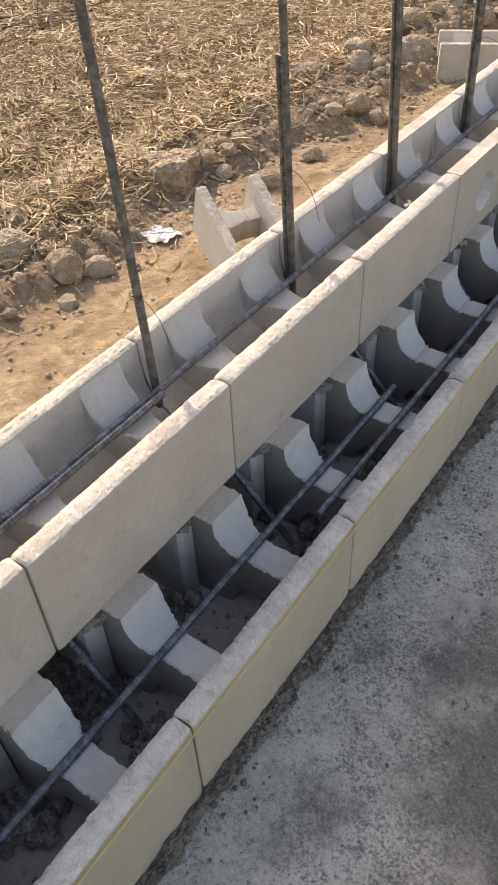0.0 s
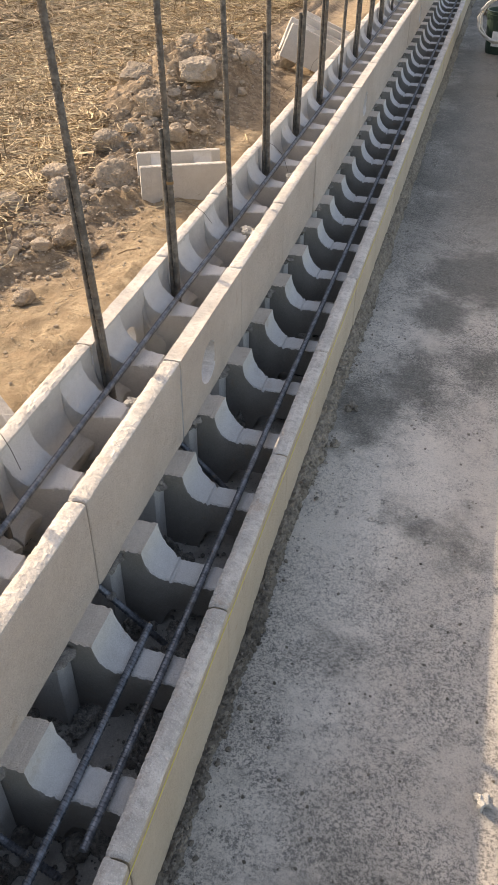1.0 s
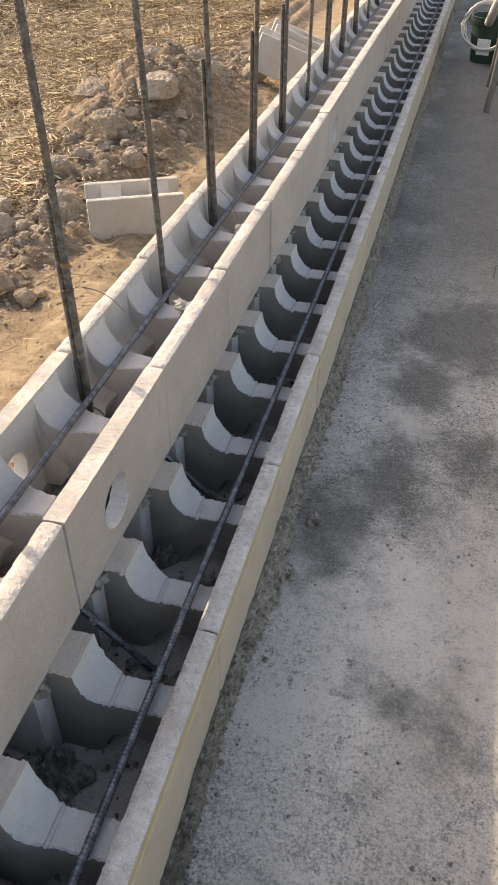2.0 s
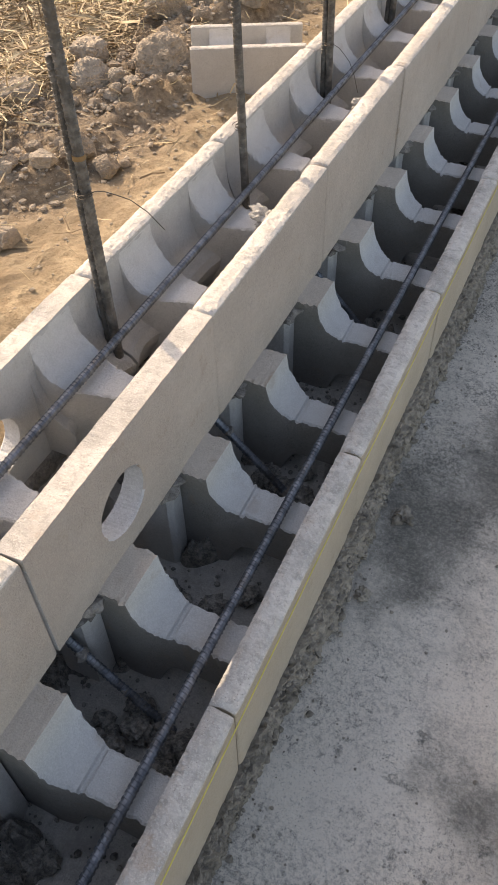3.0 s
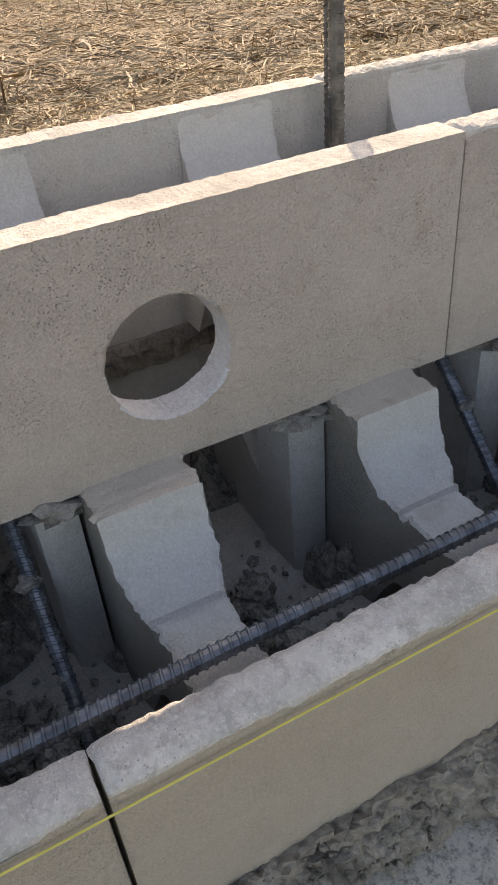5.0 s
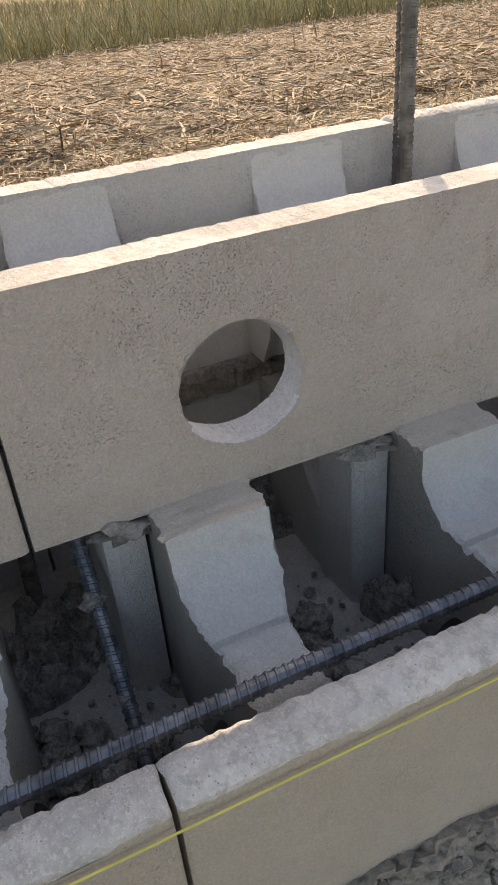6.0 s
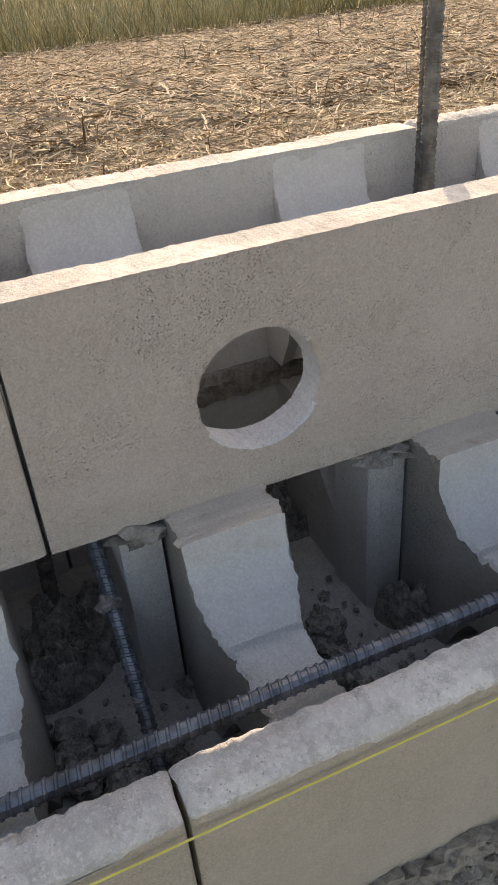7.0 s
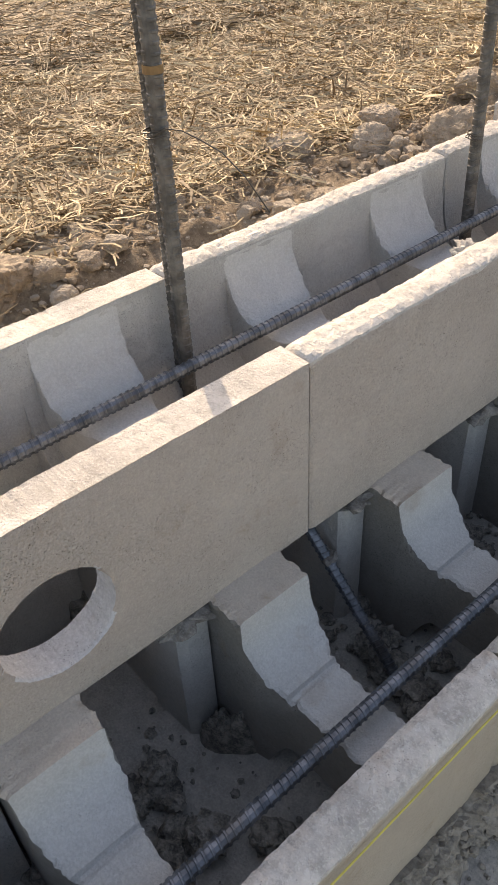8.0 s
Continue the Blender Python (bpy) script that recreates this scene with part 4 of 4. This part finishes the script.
def straw(name, n, region, length, width, lift, seed, material, label, upright=0.0):
    """Bent ribbons of cut straw or blades, joined into one mesh."""
    rs = np.random.RandomState(seed)
    vs, fs = [], []
    for i in range(n):
        x, y = region(rs)
        ln, w = length * (0.25 + 1.1 * rs.rand() ** 1.7), width * (0.5 + 0.8 * rs.rand() + 1.5 * rs.rand() ** 9)
        a = rs.rand() * 6.283
        tilt = (rs.rand() - 0.35) * 0.5 if rs.rand() > upright else 0.9 + 0.6 * rs.rand()
        ch, sh = math.cos(a) * math.cos(tilt), math.sin(a) * math.cos(tilt)
        z = ground_height(x, y) + lift * rs.rand() ** 1.6 * (0.35 + 1.3 * max(0.0, ns(x * 2.3, y * 2.3, 5.0) + 0.3)) + 0.003
        if tilt < 0.9:
            z += abs(math.sin(tilt)) * ln * 0.25
        bend = (rs.rand() - 0.5) * ln * 0.35
        nx, ny = -math.sin(a) * w, math.cos(a) * w
        up = w * (rs.rand() - 0.5) * 1.6
        dz = math.sin(tilt) * ln
        o = len(vs)
        for t, b in ((0.0, 0.0), (0.5, 1.0), (1.0, 0.0)):
            px, py, pz = x + ch * ln * t - math.sin(a) * bend * b, y + sh * ln * t + math.cos(a) * bend * b, z + dz * t - 0.02 * ln * t * t
            k = 1.0 if t < 1 else 0.5
            vs += [(px - nx * k, py - ny * k, pz - up), (px + nx * k, py + ny * k, pz + up)]
        fs += [(o, o + 1, o + 3, o + 2), (o + 2, o + 3, o + 5, o + 4)]
    return tagged(mesh_object(name, vs, fs, material), label, "straw", kind="stuff")


def near_field(rs):
    while True:
        x, y = -1.95 - 3.8 * rs.rand() ** 1.3, -1.0 + 11.5 * rs.rand()
        if x < -2.15 + 0.10 * smooth01((y - 1.5) / 2) + 0.30 * ns(y * 1.3, 4.0) or rs.rand() < 0.12:
            if ((x + 1.95) / 0.62) ** 2 + ((y - 4.75) / 1.2) ** 2 > 0.9:
                return x, y


def mid_field(rs):
    return -5.0 - 16.5 * rs.rand() ** 1.8, -3.0 + 26.0 * rs.rand()


def edge_field(rs):
    y = -1.2 + 7.5 * rs.rand()
    return soil_edge(y) + 0.35 - 1.0 * rs.rand(), y


def far_edge(rs):
    return -20.0 - 32.0 * rs.rand() ** 1.5, -8.0 + 46.0 * rs.rand()


straw("cut_straw", 150000, near_field, 0.125, 0.0027, 0.080, 1, M_STRAW, "thick litter of dry cut straw over the field", 0.012)
straw("cut_straw", 115000, mid_field, 0.22, 0.0046, 0.11, 2, M_STUBBLE, "dry cut straw on the far field", 0.008)
def behind_field(rs):
    return -2.3 - 6.5 * rs.rand(), 9.5 + 17.0 * rs.rand()


straw("cut_straw", 26000, behind_field, 0.24, 0.0045, 0.06, 6, M_STRAW, "dry cut straw beyond the wall", 0.08)
straw("cut_straw", 700, edge_field, 0.16, 0.0018, 0.02, 3, M_STRAW, "loose straws on the bare earth", 0.0)
straw("tall_grass", 60000, far_edge, 0.80, 0.009, 0.10, 4, M_GRASS, "green and yellowing grass at the field's edge", 0.85)

# white film scrap on the earth
sc = []
for i in range(13):
    for j in range(9):
        u, v = i / 12 - 0.5, j / 8 - 0.5
        x, y = -1.72 + 0.16 * u + 0.02 * ns(u * 6, v * 6), 0.375 + 0.10 * v + 0.02 * ns(v * 6, u * 6, 2)
        sc.append((x, y, ground_height(x, y) + 0.008 + 0.018 * abs(fbm(u * 4, v * 4, 3.0))))
scf = [(i * 9 + j, (i + 1) * 9 + j, (i + 1) * 9 + j + 1, i * 9 + j + 1) for i in range(12) for j in range(8)]
tagged(mesh_object("plastic_scrap", sc, scf, M_PAPER), "crumpled scrap of white plastic film on the earth", "litter")


# ---------------------------------------------------------------- things on the slab
def bucket(x, y):
    root = new("bucket")
    root.location = (x, y, SLAB_Z)
    part("body", round_mesh(0.115, 0.148, 0.31, wall=0.005), M_GREEN, root)
    part("rim", round_mesh(0.153, 0.155, 0.022, wall=0.003), M_GREEN, root, m=pose(0, 0, 0.265))
    part("label_patch", box_mesh(0.002, 0.10, 0.11, 0.0008), M_PAPER, root, "torn white paper label", pose(-0.03, -0.133, 0.12, 0, 0, 75))
    v, f = tube([(0.155 * math.cos(a), 0.155 * math.sin(a) * 0.3 - 0.06, 0.30 - 0.12 * math.sin(a)) for a in [math.pi * i / 16 for i in range(17)]], 0.003)
    mesh_object("handle", v, f, M_GALV, root, "wire handle")
    return tagged(root, "dark green plastic bucket with a torn paper label", "bucket")


bucket(0.36, 5.95)
hose_v, hose_f = tube([(0.33 + (0.165 + 0.014 * math.sin(i)) * math.cos(i * 0.3), 5.76 + 0.02 * math.sin(i * 0.7), SLAB_Z + 0.27 + (0.16 + 0.012 * math.cos(i)) * math.sin(i * 0.3)) for i in range(64)], 0.009, 8)
tagged(mesh_object("hose", hose_v, hose_f, M_HOSE, smooth=True), "coil of pale hose hung over the bucket", "hose")


def stand(x, y):
    """Steel stand on a wheel with a hopper tray."""
    root = new("mixer_stand")
    root.location = (x, y, SLAB_Z)
    for px, py, tx, ty in ((0.0, 0.0, 0.03, 0.03), (0.50, 0.0, 0.47, 0.03), (0.0, 0.62, 0.03, 0.56), (0.50, 0.62, 0.47, 0.56)):
        v, f = tube([(px, py, 0), (px + (tx - px) * 0.5, py + (ty - py) * 0.5, 0.25), (tx, ty, 0.52)], 0.021, 12)
        mesh_object("leg", v, f, M_FRAME, root)
    part("cross_bar", box_mesh(0.50, 0.03, 0.03), M_TIMBER, root, m=pose(0.25, 0.02, 0.17))
    bm = box_mesh(0.62, 0.66, 0.36, 0.02)
    for v in bm.verts:
        if v.co.z < 0:
            v.co.x *= 0.72
            v.co.y *= 0.75
    part("hopper", bm, M_FRAME, root, "grey steel hopper", pose(0.29, 0.30, 0.62))
    part("rim", box_mesh(0.68, 0.05, 0.06, 0.012), M_HOSE, root, m=pose(0.30, -0.04, 0.81))
    part("rim", box_mesh(0.05, 0.64, 0.06, 0.012), M_HOSE, root, m=pose(-0.02, 0.32, 0.81))
    part("cap", round_mesh(0.055, 0.055, 0.02), M_HOSE, root, "round pale cap", pose(0.16, 0.03, 0.60, 100, 0, 0))
    w = part("wheel", round_mesh(0.125, 0.125, 0.05), M_TYRE, root, "dark rubber wheel", pose(0.06, 1.28, 0.128, 90, 0, 100))
    part("hub", round_mesh(0.045, 0.045, 0.06), M_FRAME, w, m=pose(0, 0, -0.005))
    return tagged(root, "grey steel mixer stand with hopper on the slab", "mixer")


stand(0.41, 4.55)
pv, pf = tube([(0.34, 5.80, 0.34), (0.37, 5.62, 0.47), (0.40, 5.45, 0.60), (0.44, 5.25, 0.76), (0.52, 5.0, 0.95)], 0.032, 12)
tagged(mesh_object("pipe", pv, pf, M_HOSE, smooth=True), "pale plastic pipe leaning into the bucket", "pipe")

tool = new("spirit_level")
tool.location = (-0.022, 8.3, 0.318)
part("body", box_mesh(0.055, 0.42, 0.05), M_PAPER, tool, m=pose(0, 0, 0.025))
part("end_cap", box_mesh(0.058, 0.05, 0.053), M_BLUE, tool, "blue end cap", pose(0, -0.2, 0.025))
tagged(tool, "pale spirit level with blue ends on the wall top", "tool")
part_m = pose(0.35, 7.6, SLAB_Z + 0.035)
ob = part("timber_batten", box_mesh(0.42, 0.09, 0.07), M_TIMBER, None, m=part_m)
tagged(ob, "dark timber batten lying on the slab", "timber")
ob = part("panel", box_mesh(0.7, 0.04, 0.5), M_PANEL, None, m=pose(0.46, 9.2, SLAB_Z + 0.25))
tagged(ob, "beige board standing upright on the slab", "board")
wv, wf = tube([(0.60, 3.2, SLAB_Z + 0.006), (0.585, 2.8, SLAB_Z + 0.006), (0.60, 2.45, SLAB_Z + 0.006), (0.64, 2.2, SLAB_Z + 0.006)], 0.006, 8)
tagged(mesh_object("cable", wv, wf, M_HOSE, smooth=True), "pale cable lying on the slab", "cable")
cv, cf = tube([(0.50, 2.16, SLAB_Z + 0.004), (0.505, 2.24, SLAB_Z + 0.02), (0.54, 2.27, SLAB_Z + 0.012)], 0.002)
tagged(mesh_object("wire_offcut", cv, cf, M_WIRE), "bent offcut of wire on the slab", "wire")
